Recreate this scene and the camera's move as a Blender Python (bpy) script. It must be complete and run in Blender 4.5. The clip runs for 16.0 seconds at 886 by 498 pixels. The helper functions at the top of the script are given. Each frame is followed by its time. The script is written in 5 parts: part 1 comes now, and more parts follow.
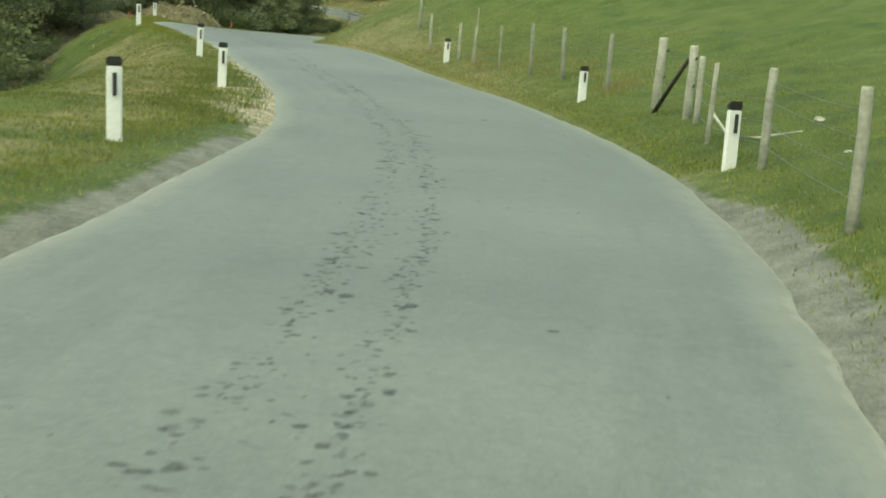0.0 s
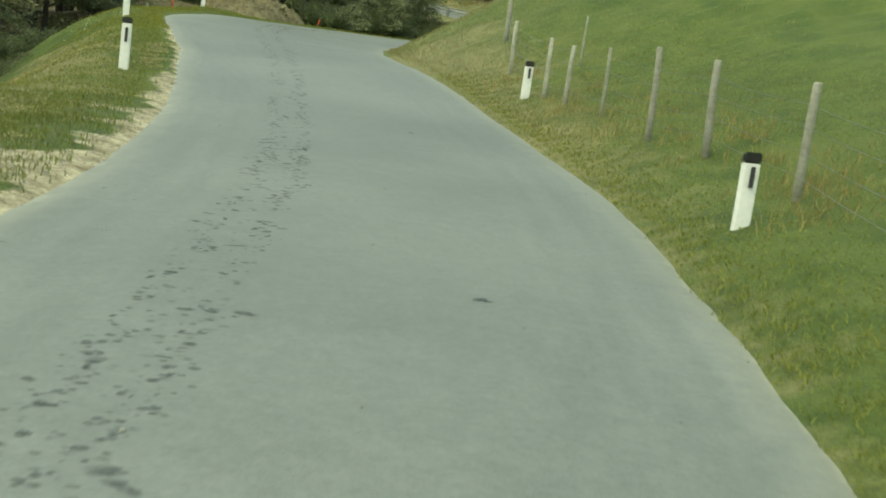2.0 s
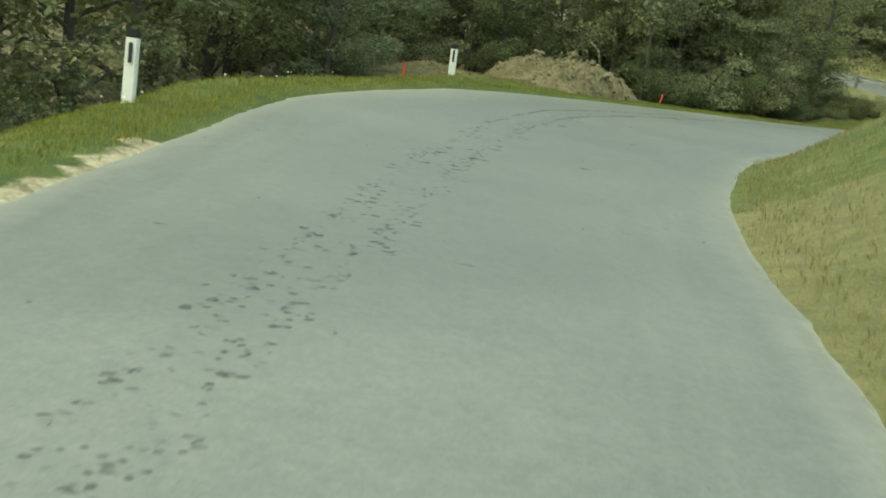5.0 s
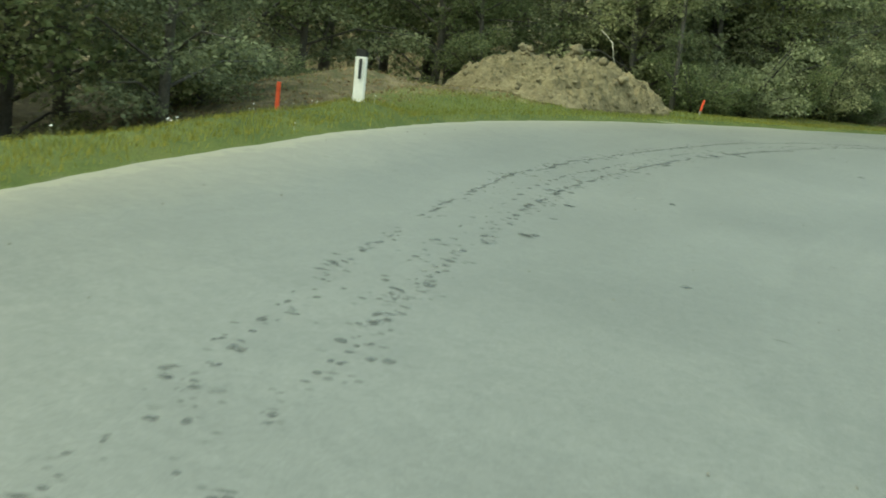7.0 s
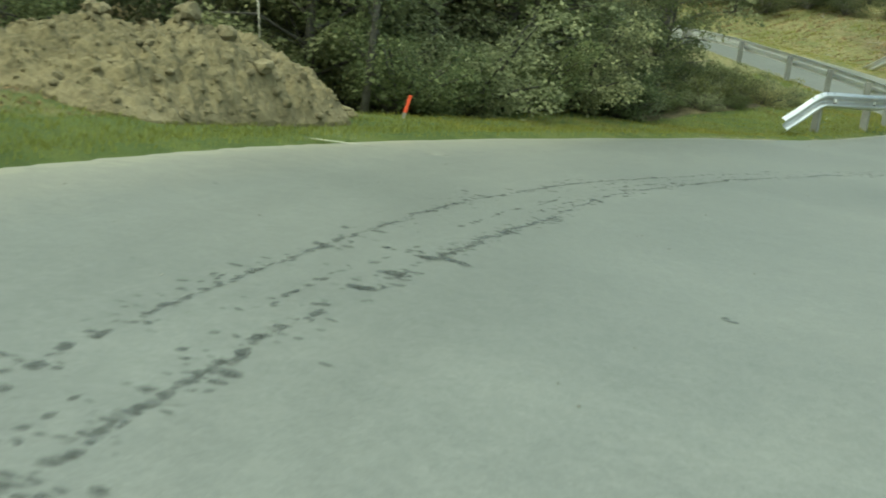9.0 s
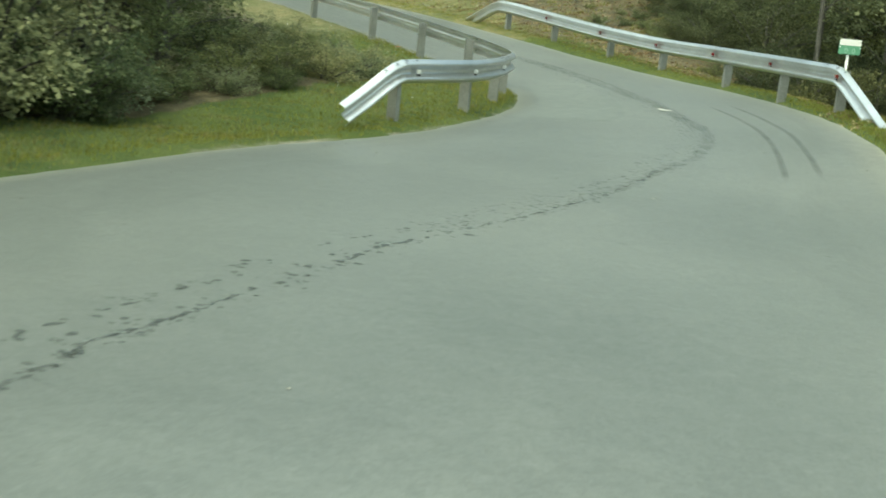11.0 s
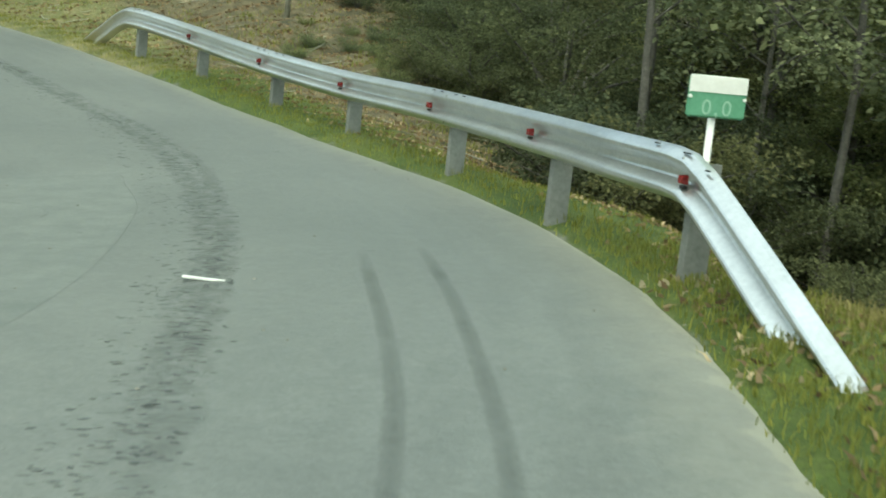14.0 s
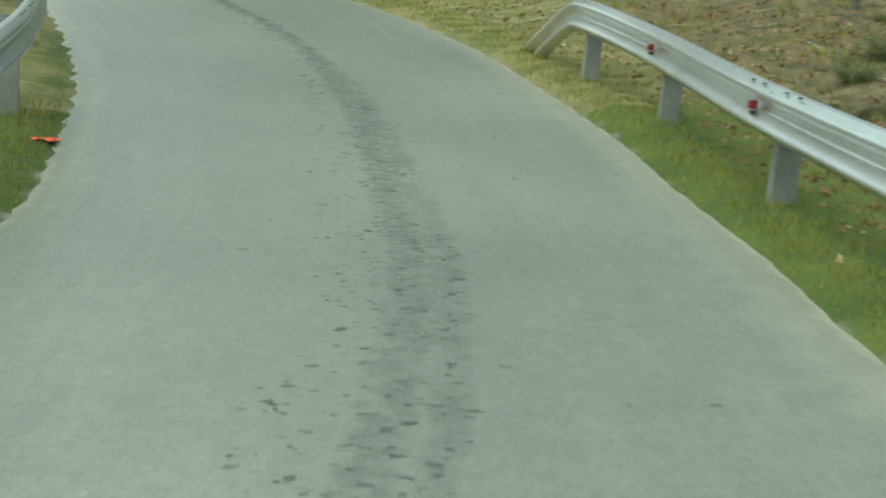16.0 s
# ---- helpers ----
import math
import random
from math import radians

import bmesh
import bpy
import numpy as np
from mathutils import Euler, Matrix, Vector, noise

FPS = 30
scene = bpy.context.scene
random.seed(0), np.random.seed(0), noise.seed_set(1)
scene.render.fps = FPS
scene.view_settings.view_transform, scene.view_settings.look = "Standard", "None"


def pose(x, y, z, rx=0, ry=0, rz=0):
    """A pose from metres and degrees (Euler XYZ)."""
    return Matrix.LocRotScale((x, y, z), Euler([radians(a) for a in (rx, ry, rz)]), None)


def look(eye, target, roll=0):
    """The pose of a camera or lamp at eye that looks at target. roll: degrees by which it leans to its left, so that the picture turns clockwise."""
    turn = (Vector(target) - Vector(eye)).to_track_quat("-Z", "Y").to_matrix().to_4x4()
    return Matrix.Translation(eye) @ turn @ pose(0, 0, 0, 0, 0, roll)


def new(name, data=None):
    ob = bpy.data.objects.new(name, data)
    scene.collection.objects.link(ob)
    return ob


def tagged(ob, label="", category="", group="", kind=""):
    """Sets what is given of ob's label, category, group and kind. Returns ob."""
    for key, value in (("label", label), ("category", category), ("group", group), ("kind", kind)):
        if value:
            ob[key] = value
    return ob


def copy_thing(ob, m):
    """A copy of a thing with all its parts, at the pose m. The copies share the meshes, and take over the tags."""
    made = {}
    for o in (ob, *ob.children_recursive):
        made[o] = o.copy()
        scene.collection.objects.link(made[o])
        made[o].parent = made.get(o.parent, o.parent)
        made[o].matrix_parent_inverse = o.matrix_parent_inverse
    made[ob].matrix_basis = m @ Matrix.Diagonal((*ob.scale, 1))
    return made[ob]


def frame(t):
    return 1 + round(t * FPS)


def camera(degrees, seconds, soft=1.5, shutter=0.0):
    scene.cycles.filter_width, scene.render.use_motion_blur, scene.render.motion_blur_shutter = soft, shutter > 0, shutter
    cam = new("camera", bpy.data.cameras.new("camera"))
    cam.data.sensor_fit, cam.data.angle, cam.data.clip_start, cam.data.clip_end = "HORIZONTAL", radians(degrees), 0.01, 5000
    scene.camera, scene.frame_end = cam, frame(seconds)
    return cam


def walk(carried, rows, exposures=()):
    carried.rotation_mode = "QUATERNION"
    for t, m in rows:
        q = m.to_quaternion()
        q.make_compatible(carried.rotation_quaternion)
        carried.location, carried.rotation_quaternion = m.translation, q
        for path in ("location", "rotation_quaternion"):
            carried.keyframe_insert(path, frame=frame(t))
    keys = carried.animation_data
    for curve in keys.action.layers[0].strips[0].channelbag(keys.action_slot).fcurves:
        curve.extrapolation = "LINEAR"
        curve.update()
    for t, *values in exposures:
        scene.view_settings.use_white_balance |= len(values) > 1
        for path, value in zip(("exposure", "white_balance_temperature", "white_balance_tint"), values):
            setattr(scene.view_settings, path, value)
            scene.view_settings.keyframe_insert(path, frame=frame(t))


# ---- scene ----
cam = camera(42.0, 16.0, soft=1.8, shutter=0.2)
PATH = [
    (0, (0.000, 0.000, 1.500), (-0.023, 1.965, 1.126), 4.19),
    (0.5, (0.354, 2.510, 1.574), (0.333, 4.479, 1.225), 5.15),
    (1, (0.657, 5.121, 1.635), (0.569, 7.082, 1.249), 6.30),
    (1.5, (0.825, 7.696, 1.690), (0.662, 9.656, 1.323), 6.83),
    (2, (0.846, 10.388, 1.751), (0.584, 12.332, 1.362), 7.23),
    (2.5, (0.719, 13.072, 1.748), (0.346, 14.996, 1.350), 7.20),
    (3, (0.415, 15.783, 1.738), (-0.079, 17.681, 1.348), 7.32),
    (3.5, (-0.033, 18.382, 1.749), (-0.639, 20.248, 1.363), 7.50),
    (4, (-0.616, 20.967, 1.811), (-1.330, 22.795, 1.427), 7.66),
    (4.2, (-0.862, 21.983, 1.841), (-1.622, 23.794, 1.464), 7.21),
    (4.5, (-1.275, 23.448, 1.903), (-2.093, 25.235, 1.530), 7.14),
    (5, (-2.052, 25.768, 2.032), (-2.933, 27.524, 1.661), 7.69),
    (5.5, (-2.895, 27.997, 2.165), (-3.809, 29.736, 1.790), 8.41),
    (6, (-3.753, 30.205, 2.270), (-4.676, 31.936, 1.884), 8.56),
    (6.3, (-4.254, 31.549, 2.305), (-5.176, 33.279, 1.910), 8.06),
    (6.5, (-4.575, 32.462, 2.313), (-5.498, 34.188, 1.902), 7.58),
    (7, (-5.362, 34.767, 2.314), (-6.270, 36.502, 1.908), 6.11),
    (7.5, (-6.069, 36.944, 2.294), (-6.936, 38.700, 1.889), 5.50),
    (8, (-6.696, 39.209, 2.287), (-7.494, 40.996, 1.874), 5.36),
    (8.5, (-7.244, 41.431, 2.276), (-7.900, 43.277, 1.877), 6.86),
    (9, (-7.575, 43.791, 2.270), (-8.065, 45.685, 1.854), 7.29),
    (9.5, (-7.673, 46.038, 2.272), (-8.012, 47.974, 1.902), 7.15),
    (10, (-7.570, 48.293, 2.281), (-7.738, 50.246, 1.882), 6.91),
    (10.2, (-7.496, 49.189, 2.282), (-7.592, 51.148, 1.888), 7.50),
    (10.5, (-7.275, 50.515, 2.273), (-7.275, 52.474, 1.873), 7.44),
    (11, (-6.674, 52.675, 2.242), (-6.553, 54.628, 1.827), 5.96),
    (11.5, (-5.887, 54.785, 2.204), (-5.677, 56.728, 1.780), 3.94),
    (12, (-5.034, 56.852, 2.173), (-4.747, 58.788, 1.763), 2.72),
    (12.3, (-4.541, 58.076, 2.166), (-4.206, 60.009, 1.778), 2.93),
    (12.5, (-4.235, 58.886, 2.167), (-3.860, 60.818, 1.811), 3.41),
    (13, (-3.502, 60.907, 2.178), (-3.059, 62.829, 1.846), 4.54),
    (13.5, (-2.770, 62.774, 2.213), (-2.335, 64.698, 1.882), 5.23),
    (14, (-2.112, 64.681, 2.293), (-1.747, 66.619, 1.960), 6.30),
    (14.5, (-1.672, 66.503, 2.375), (-1.477, 68.468, 2.055), 7.32),
    (15, (-1.404, 68.518, 2.460), (-1.446, 70.486, 2.107), 7.49),
    (15.5, (-1.357, 70.407, 2.520), (-1.622, 72.349, 2.122), 8.44),
    (16, (-1.517, 72.371, 2.479), (-2.099, 74.232, 2.033), 5.53),
]
walk(cam, [(t, look(eye, target, roll)) for t, eye, target, roll in PATH],
     exposures=[(0.0, 0.60, 7240, -20.8), (4.0, 0.57, 7220, -20.8), (6.5, 0.84, 7020, -20.3), (8.0, 0.85, 6870, -20.5), (9.0, 0.83, 6810, -20.5), (10.0, 0.87, 6780, -19.8),
                (12.5, 0.85, 6670, -19.4), (14.0, 0.74, 6480, -18), (15.0, 0.69, 6500, -18.4), (16.0, 0.67, 6580, -19.3)])

# ---- world and sun: a bright hazy sky ----
world = bpy.data.worlds.new("sky")
scene.world = world
world.use_nodes = True
wn, wl = world.node_tree.nodes, world.node_tree.links
sky = wn.new("ShaderNodeTexSky")
sky.sky_type, sky.sun_disc = "NISHITA", False
sky.sun_elevation, sky.sun_rotation = radians(63), radians(215)
sky.air_density, sky.dust_density = 1.0, 6.0
wn["Background"].inputs[1].default_value = 0.15
wl.new(sky.outputs[0], wn["Background"].inputs[0])
sun = new("sun", bpy.data.lights.new("sun", "SUN"))
sun.data.energy, sun.data.angle, sun.data.color = 1.2, radians(160), (1.0, 0.99, 0.975)
sun.rotation_euler = Euler((radians(27), 0, radians(-35)))


# ---- materials ----
def nodes_of(name, rough=0.8, metal=0.0):
    m = bpy.data.materials.new(name)
    m.use_nodes = True
    nt = m.node_tree
    b = nt.nodes["Principled BSDF"]
    b.inputs["Roughness"].default_value, b.inputs["Metallic"].default_value = rough, metal
    return m, nt, b


def noise_node(nt, scale, detail=6.0, rough=0.6, coord=None):
    n = nt.nodes.new("ShaderNodeTexNoise")
    n.inputs["Scale"].default_value, n.inputs["Detail"].default_value, n.inputs["Roughness"].default_value = scale, detail, rough
    if coord:
        nt.links.new(coord, n.inputs["Vector"])
    return n.outputs["Fac"]


def ramp_node(nt, fac, stops):
    r = nt.nodes.new("ShaderNodeValToRGB")
    while len(r.color_ramp.elements) < len(stops):
        r.color_ramp.elements.new(0.5)
    for e, (at, c) in zip(r.color_ramp.elements, stops):
        e.position, e.color = at, (*c, 1) if len(c) == 3 else (c[0], c[0], c[0], 1)
    nt.links.new(fac, r.inputs[0])
    return r.outputs[0]


def mix_node(nt, fac, a, b, kind="MIX"):
    n = nt.nodes.new("ShaderNodeMix")
    n.data_type, n.blend_type = "RGBA", kind
    for sock, v in ((0, fac), (6, a), (7, b)):
        if isinstance(v, (int, float)):
            n.inputs[sock].default_value = v
        elif isinstance(v, tuple):
            n.inputs[sock].default_value = (*v, 1)
        else:
            nt.links.new(v, n.inputs[sock])
    return n.outputs[2]


def bump_node(nt, b, height, strength, distance=0.02):
    n = nt.nodes.new("ShaderNodeBump")
    n.inputs["Strength"].default_value, n.inputs["Distance"].default_value = strength, distance
    nt.links.new(height, n.inputs["Height"])
    nt.links.new(n.outputs[0], b.inputs["Normal"])


def coords(nt, which="Object"):
    return nt.nodes.new("ShaderNodeTexCoord").outputs[which]


def rough_material(name, dark, light, scale, fine, rough=0.85, metal=0.0, bump=0.4, dist=0.01, per_object=0.0):
    """Two tones at two scales, with fine relief."""
    m, nt, b = nodes_of(name, rough, metal)
    c = coords(nt)
    big, small = noise_node(nt, scale, coord=c), noise_node(nt, fine, coord=c)
    f = mix_node(nt, 0.45, big, small)
    col = ramp_node(nt, f, [(0.36, dark), (0.64, light)])
    if per_object:
        info = nt.nodes.new("ShaderNodeObjectInfo")
        shade = ramp_node(nt, info.outputs["Random"], [(0, (1 - per_object,) * 3), (1, (1 + per_object * 0.5,) * 3)])
        col = mix_node(nt, 1.0, col, shade, "MULTIPLY")
    nt.links.new(col, b.inputs["Base Color"])
    bump_node(nt, b, small, bump, dist)
    return m


def leaf_material(name, dark, light):
    m, nt, b = nodes_of(name, 0.85)
    b.inputs["Specular IOR Level"].default_value = 0.2
    g = nt.nodes.new("ShaderNodeNewGeometry")
    col = ramp_node(nt, g.outputs["Random Per Island"], [(0.0, dark), (0.75, light), (1.0, tuple(min(1, v * 1.2) for v in light))])
    info = nt.nodes.new("ShaderNodeObjectInfo")
    shade = ramp_node(nt, info.outputs["Random"], [(0, (0.78, 0.81, 0.84)), (0.6, (1.03, 1.02, 0.97)), (1, (1.16, 1.05, 0.90))])
    col = mix_node(nt, 1.0, col, shade, "MULTIPLY")
    nt.links.new(col, b.inputs["Base Color"])
    t = nt.nodes.new("ShaderNodeBsdfTranslucent")
    nt.links.new(col, t.inputs["Color"])
    mx = nt.nodes.new("ShaderNodeMixShader")
    mx.inputs[0].default_value = 0.5
    nt.links.new(b.outputs[0], mx.inputs[1])
    nt.links.new(t.outputs[0], mx.inputs[2])
    nt.links.new(mx.outputs[0], nt.nodes["Material Output"].inputs[0])
    return m


def asphalt_material():
    m, nt, b = nodes_of("asphalt", 0.44)
    c = coords(nt)
    uv = nt.nodes.new("ShaderNodeUVMap")
    sep = nt.nodes.new("ShaderNodeSeparateXYZ")
    nt.links.new(uv.outputs[0], sep.inputs[0])
    big = noise_node(nt, 0.35, 3, 0.5, c)
    mid = noise_node(nt, 5.0, 6, 0.65, c)
    fine = noise_node(nt, 90.0, 3, 0.7, c)
    col = ramp_node(nt, mix_node(nt, 0.35, big, mid), [(0.33, (0.118, 0.130, 0.121)), (0.5, (0.142, 0.154, 0.143)), (0.68, (0.170, 0.181, 0.166))])
    chip = noise_node(nt, 34.0, 4, 0.75, c)
    mottle = noise_node(nt, 14.0, 3, 0.6, c)
    grain = ramp_node(nt, mix_node(nt, 0.22, mix_node(nt, 0.5, fine, chip), mottle), [(0.34, (0.72,)), (0.5, (1.0,)), (0.66, (1.30,))])
    col = mix_node(nt, 1.0, col, grain, "MULTIPLY")
    # pale dust along both edges, broken up by the coarse noise
    edge = nt.nodes.new("ShaderNodeMath")
    edge.operation = "ADD"
    nt.links.new(sep.outputs[0], edge.inputs[0])
    nt.links.new(mix_node(nt, 1.0, ramp_node(nt, mid, [(0.3, (0.0,)), (0.7, (0.12,))]), (0, 0, 0), "ADD"), edge.inputs[1])
    lane = nt.nodes.new("ShaderNodeMapping")
    lane.inputs["Scale"].default_value = (1.0, 0.06, 1.0)
    nt.links.new(uv.outputs[0], lane.inputs[0])
    streak = ramp_node(nt, noise_node(nt, 7.0, 4, 0.6, lane.outputs[0]), [(0.35, (0.93,)), (0.65, (1.06,))])
    col = mix_node(nt, 1.0, col, streak, "MULTIPLY")
    dust = ramp_node(nt, edge.outputs[0], [(0.72, (0.0,)), (0.97, (0.30,)), (1.06, (0.58,))])
    col = mix_node(nt, dust, col, (0.34, 0.33, 0.26))
    nt.links.new(col, b.inputs["Base Color"])
    bump_node(nt, b, mix_node(nt, 0.5, fine, mid), 0.35, 0.008)
    return m


def ground_material():
    """Meadow, dry grass, leaf litter and bare soil, sorted by a painted weight for each."""
    m, nt, b = nodes_of("ground", 0.95)
    c = coords(nt)
    n1, n2, n3 = noise_node(nt, 0.5, 5, 0.6, c), noise_node(nt, 4.0, 6, 0.65, c), noise_node(nt, 38.0, 4, 0.7, c)
    f = mix_node(nt, 0.5, n1, n2)
    wide = noise_node(nt, 0.16, 3, 0.55, c)
    f2 = mix_node(nt, 0.45, f, wide)
    tuft = noise_node(nt, 1.3, 4, 0.6, c)
    green = ramp_node(nt, mix_node(nt, 0.5, f2, tuft), [(0.36, (0.033, 0.058, 0.009)), (0.47, (0.060, 0.090, 0.014)), (0.55, (0.082, 0.110, 0.020)), (0.66, (0.106, 0.125, 0.032))])
    dry = ramp_node(nt, f, [(0.35, (0.100, 0.108, 0.038)), (0.65, (0.215, 0.195, 0.088))])
    litter = ramp_node(nt, n2, [(0.35, (0.052, 0.050, 0.025)), (0.50, (0.100, 0.086, 0.044)), (0.68, (0.205, 0.166, 0.092))])
    soil = ramp_node(nt, n2, [(0.35, (0.112, 0.116, 0.100)), (0.65, (0.205, 0.205, 0.178))])
    sand = ramp_node(nt, n2, [(0.36, (0.16, 0.142, 0.086)), (0.62, (0.45, 0.40, 0.28))])
    w = nt.nodes.new("ShaderNodeVertexColor")
    w.layer_name = "cover"
    sep = nt.nodes.new("ShaderNodeSeparateColor")
    nt.links.new(w.outputs[0], sep.inputs[0])
    soil = mix_node(nt, w.outputs[1], soil, sand)

    def grown(sock):
        add = nt.nodes.new("ShaderNodeMath")
        add.operation = "MULTIPLY_ADD"
        nt.links.new(f, add.inputs[0])
        add.inputs[1].default_value = 1.6
        off = nt.nodes.new("ShaderNodeMath")
        off.operation = "MULTIPLY_ADD"
        nt.links.new(sock, off.inputs[0])
        off.inputs[1].default_value, off.inputs[2].default_value = 2.0, -1.8
        nt.links.new(off.outputs[0], add.inputs[2])
        return ramp_node(nt, add.outputs[0], [(0.0, (0.0,)), (0.45, (1.0,))])

    col = mix_node(nt, grown(sep.outputs[0]), green, dry)
    col = mix_node(nt, grown(sep.outputs[1]), col, litter)
    col = mix_node(nt, grown(sep.outputs[2]), col, soil)
    grain = ramp_node(nt, n3, [(0.3, (0.6,)), (0.5, (1.0,)), (0.7, (1.35,))])
    col = mix_node(nt, 1.0, col, grain, "MULTIPLY")
    nt.links.new(col, b.inputs["Base Color"])
    bump_node(nt, b, mix_node(nt, 0.6, n2, n3), 0.8, 0.06)
    return m


ASPHALT, GROUND = asphalt_material(), ground_material()
PATCH = rough_material("asphalt_patch", (0.118, 0.132, 0.121), (0.186, 0.200, 0.184), 5.0, 45, 0.47, bump=0.4, dist=0.006)
WHITE = rough_material("white_plastic", (0.74, 0.74, 0.71), (0.88, 0.88, 0.85), 3, 26, 0.5, bump=0.08)
BLACK = rough_material("black_plastic", (0.010, 0.010, 0.010), (0.026, 0.026, 0.025), 5, 40, 0.5, bump=0.1)
GREYREF = rough_material("dark_reflector", (0.03, 0.032, 0.035), (0.07, 0.072, 0.078), 20, 90, 0.25, bump=0.1)
ZINC = rough_material("galvanised_steel", (0.56, 0.57, 0.565), (0.75, 0.76, 0.75), 2.0, 30, 0.32, 0.92, bump=0.12, dist=0.002)
ZINC_POST = rough_material("weathered_zinc", (0.20, 0.208, 0.196), (0.32, 0.33, 0.312), 3.0, 30, 0.6, 0.35, bump=0.15, dist=0.003)
WOOD = rough_material("weathered_wood", (0.23, 0.225, 0.18), (0.50, 0.485, 0.395), 3.0, 22, 0.85, bump=0.5, dist=0.004, per_object=0.25)
WOOD_DARK = rough_material("dark_wood", (0.035, 0.030, 0.022), (0.07, 0.06, 0.045), 3.0, 45, 0.85, bump=0.5, dist=0.004)
BARK = rough_material("bark", (0.070, 0.066, 0.056), (0.17, 0.162, 0.14), 1.6, 22, 0.95, bump=0.9, dist=0.03, per_object=0.3)
ORANGE = rough_material("orange_paint", (0.62, 0.07, 0.025), (0.82, 0.13, 0.05), 4, 40, 0.55, bump=0.1)
RED = rough_material("red_reflector", (0.10, 0.008, 0.009), (0.21, 0.014, 0.014), 10, 80, 0.25, bump=0.05)
GREEN = rough_material("green_enamel", (0.12, 0.31, 0.19), (0.17, 0.39, 0.26), 4, 40, 0.4, bump=0.05)
DIRT = rough_material("clay_soil", (0.078, 0.070, 0.035), (0.236, 0.206, 0.118), 3.2, 17, 0.95, bump=0.8, dist=0.05)
CLOD = rough_material("dry_clay_clod", (0.100, 0.090, 0.050), (0.235, 0.208, 0.125), 0.8, 5, 0.95, bump=0.5, dist=0.03, per_object=0.2)
PALE_GREEN = rough_material("faded_digits", (0.30, 0.50, 0.38), (0.40, 0.60, 0.48), 6, 40, 0.5, bump=0.05)
GRAVEL = rough_material("grey_gravel", (0.12, 0.125, 0.108), (0.24, 0.236, 0.205), 4, 40, 0.9, bump=0.4, dist=0.005)
STONE = rough_material("pale_stone", (0.25, 0.24, 0.20), (0.46, 0.44, 0.37), 3, 25, 0.9, bump=0.5, dist=0.01)
WIRE = rough_material("fence_wire", (0.16, 0.165, 0.16), (0.26, 0.265, 0.26), 8, 60, 0.5, 0.6, bump=0.05)
LEAF = leaf_material("leaf_green", (0.100, 0.132, 0.066), (0.222, 0.256, 0.126))
LEAF_PALE = leaf_material("leaf_pale", (0.150, 0.178, 0.102), (0.300, 0.326, 0.190))
LEAF_LIGHT = leaf_material("leaf_light", (0.180, 0.208, 0.122), (0.350, 0.375, 0.225))
NEEDLE = leaf_material("needles", (0.060, 0.080, 0.046), (0.125, 0.150, 0.085))
LEAF_DARK = leaf_material("leaf_deep_green", (0.064, 0.080, 0.043), (0.148, 0.165, 0.086))
BLADE = leaf_material("grass_blade", (0.135, 0.160, 0.036), (0.262, 0.278, 0.078))
BLADE_DRY = leaf_material("dry_blade", (0.18, 0.172, 0.070), (0.32, 0.29, 0.14))
HAY = leaf_material("hay_blade", (0.30, 0.27, 0.13), (0.50, 0.45, 0.25))
LITTER = leaf_material("dead_leaf", (0.11, 0.075, 0.042), (0.34, 0.25, 0.15))
LITTER_PALE = leaf_material("curled_leaf", (0.22, 0.15, 0.085), (0.60, 0.50, 0.34))


# ---- building helpers ----
def finish(name, bm, material, parent=None, label="", smooth=False):
    me = bpy.data.meshes.new(name)
    bm.normal_update()
    bm.to_mesh(me)
    bm.free()
    for m in material if isinstance(material, (list, tuple)) else (material,):
        me.materials.append(m)
    if smooth:
        for p in me.polygons:
            p.use_smooth = True
    ob = new(name, me)
    if parent:
        ob.parent = parent
    return tagged(ob, label)


def part(name, bm, material, parent, label="", smooth=False):
    return finish(name, bm, material, parent, label, smooth)


def from_arrays(name, verts, faces, material, smooth=False):
    me = bpy.data.meshes.new(name)
    me.from_pydata([tuple(v) for v in verts], [], [tuple(f) for f in faces])
    for m in material if isinstance(material, (list, tuple)) else (material,):
        me.materials.append(m)
    if smooth:
        me.shade_smooth()
    me.update()
    return new(name, me)


def empty(name, m, label, category, group=""):
    ob = new(name)
    ob.matrix_basis = m
    return tagged(ob, label, category, group)


def box(bm, size, centre, bevel=0.0, m=None):
    geo = bmesh.ops.create_cube(bm, size=1.0)["verts"]
    for v in geo:
        v.co = Vector((v.co.x * size[0], v.co.y * size[1], v.co.z * size[2])) + Vector(centre)
    if m:
        bmesh.ops.transform(bm, matrix=m, verts=geo)
    if bevel:
        edges = {e for v in geo for e in v.link_edges}
        bmesh.ops.bevel(bm, geom=list(edges), offset=bevel, segments=2, affect="EDGES")


def tube(bm, points, radii, sides=8, cap=True):
    """A tapered tube along points."""
    rings = []
    for i, p in enumerate(points):
        p = Vector(p)
        d = Vector(points[min(i + 1, len(points) - 1)]) - Vector(points[max(i - 1, 0)])
        d.normalize()
        a = d.orthogonal().normalized() if abs(d.z) < 0.9 else d.cross(Vector((0, 1, 0))).normalized()
        b = d.cross(a)
        rings.append([bm.verts.new(p + (a * math.cos(k * math.tau / sides) + b * math.sin(k * math.tau / sides)) * radii[i]) for k in range(sides)])
    for r, q in zip(rings, rings[1:]):
        for k in range(sides):
            bm.faces.new((r[k], r[(k + 1) % sides], q[(k + 1) % sides], q[k]))
    if cap:
        bm.faces.new(rings[-1])
        bm.faces.new(rings[0][::-1])


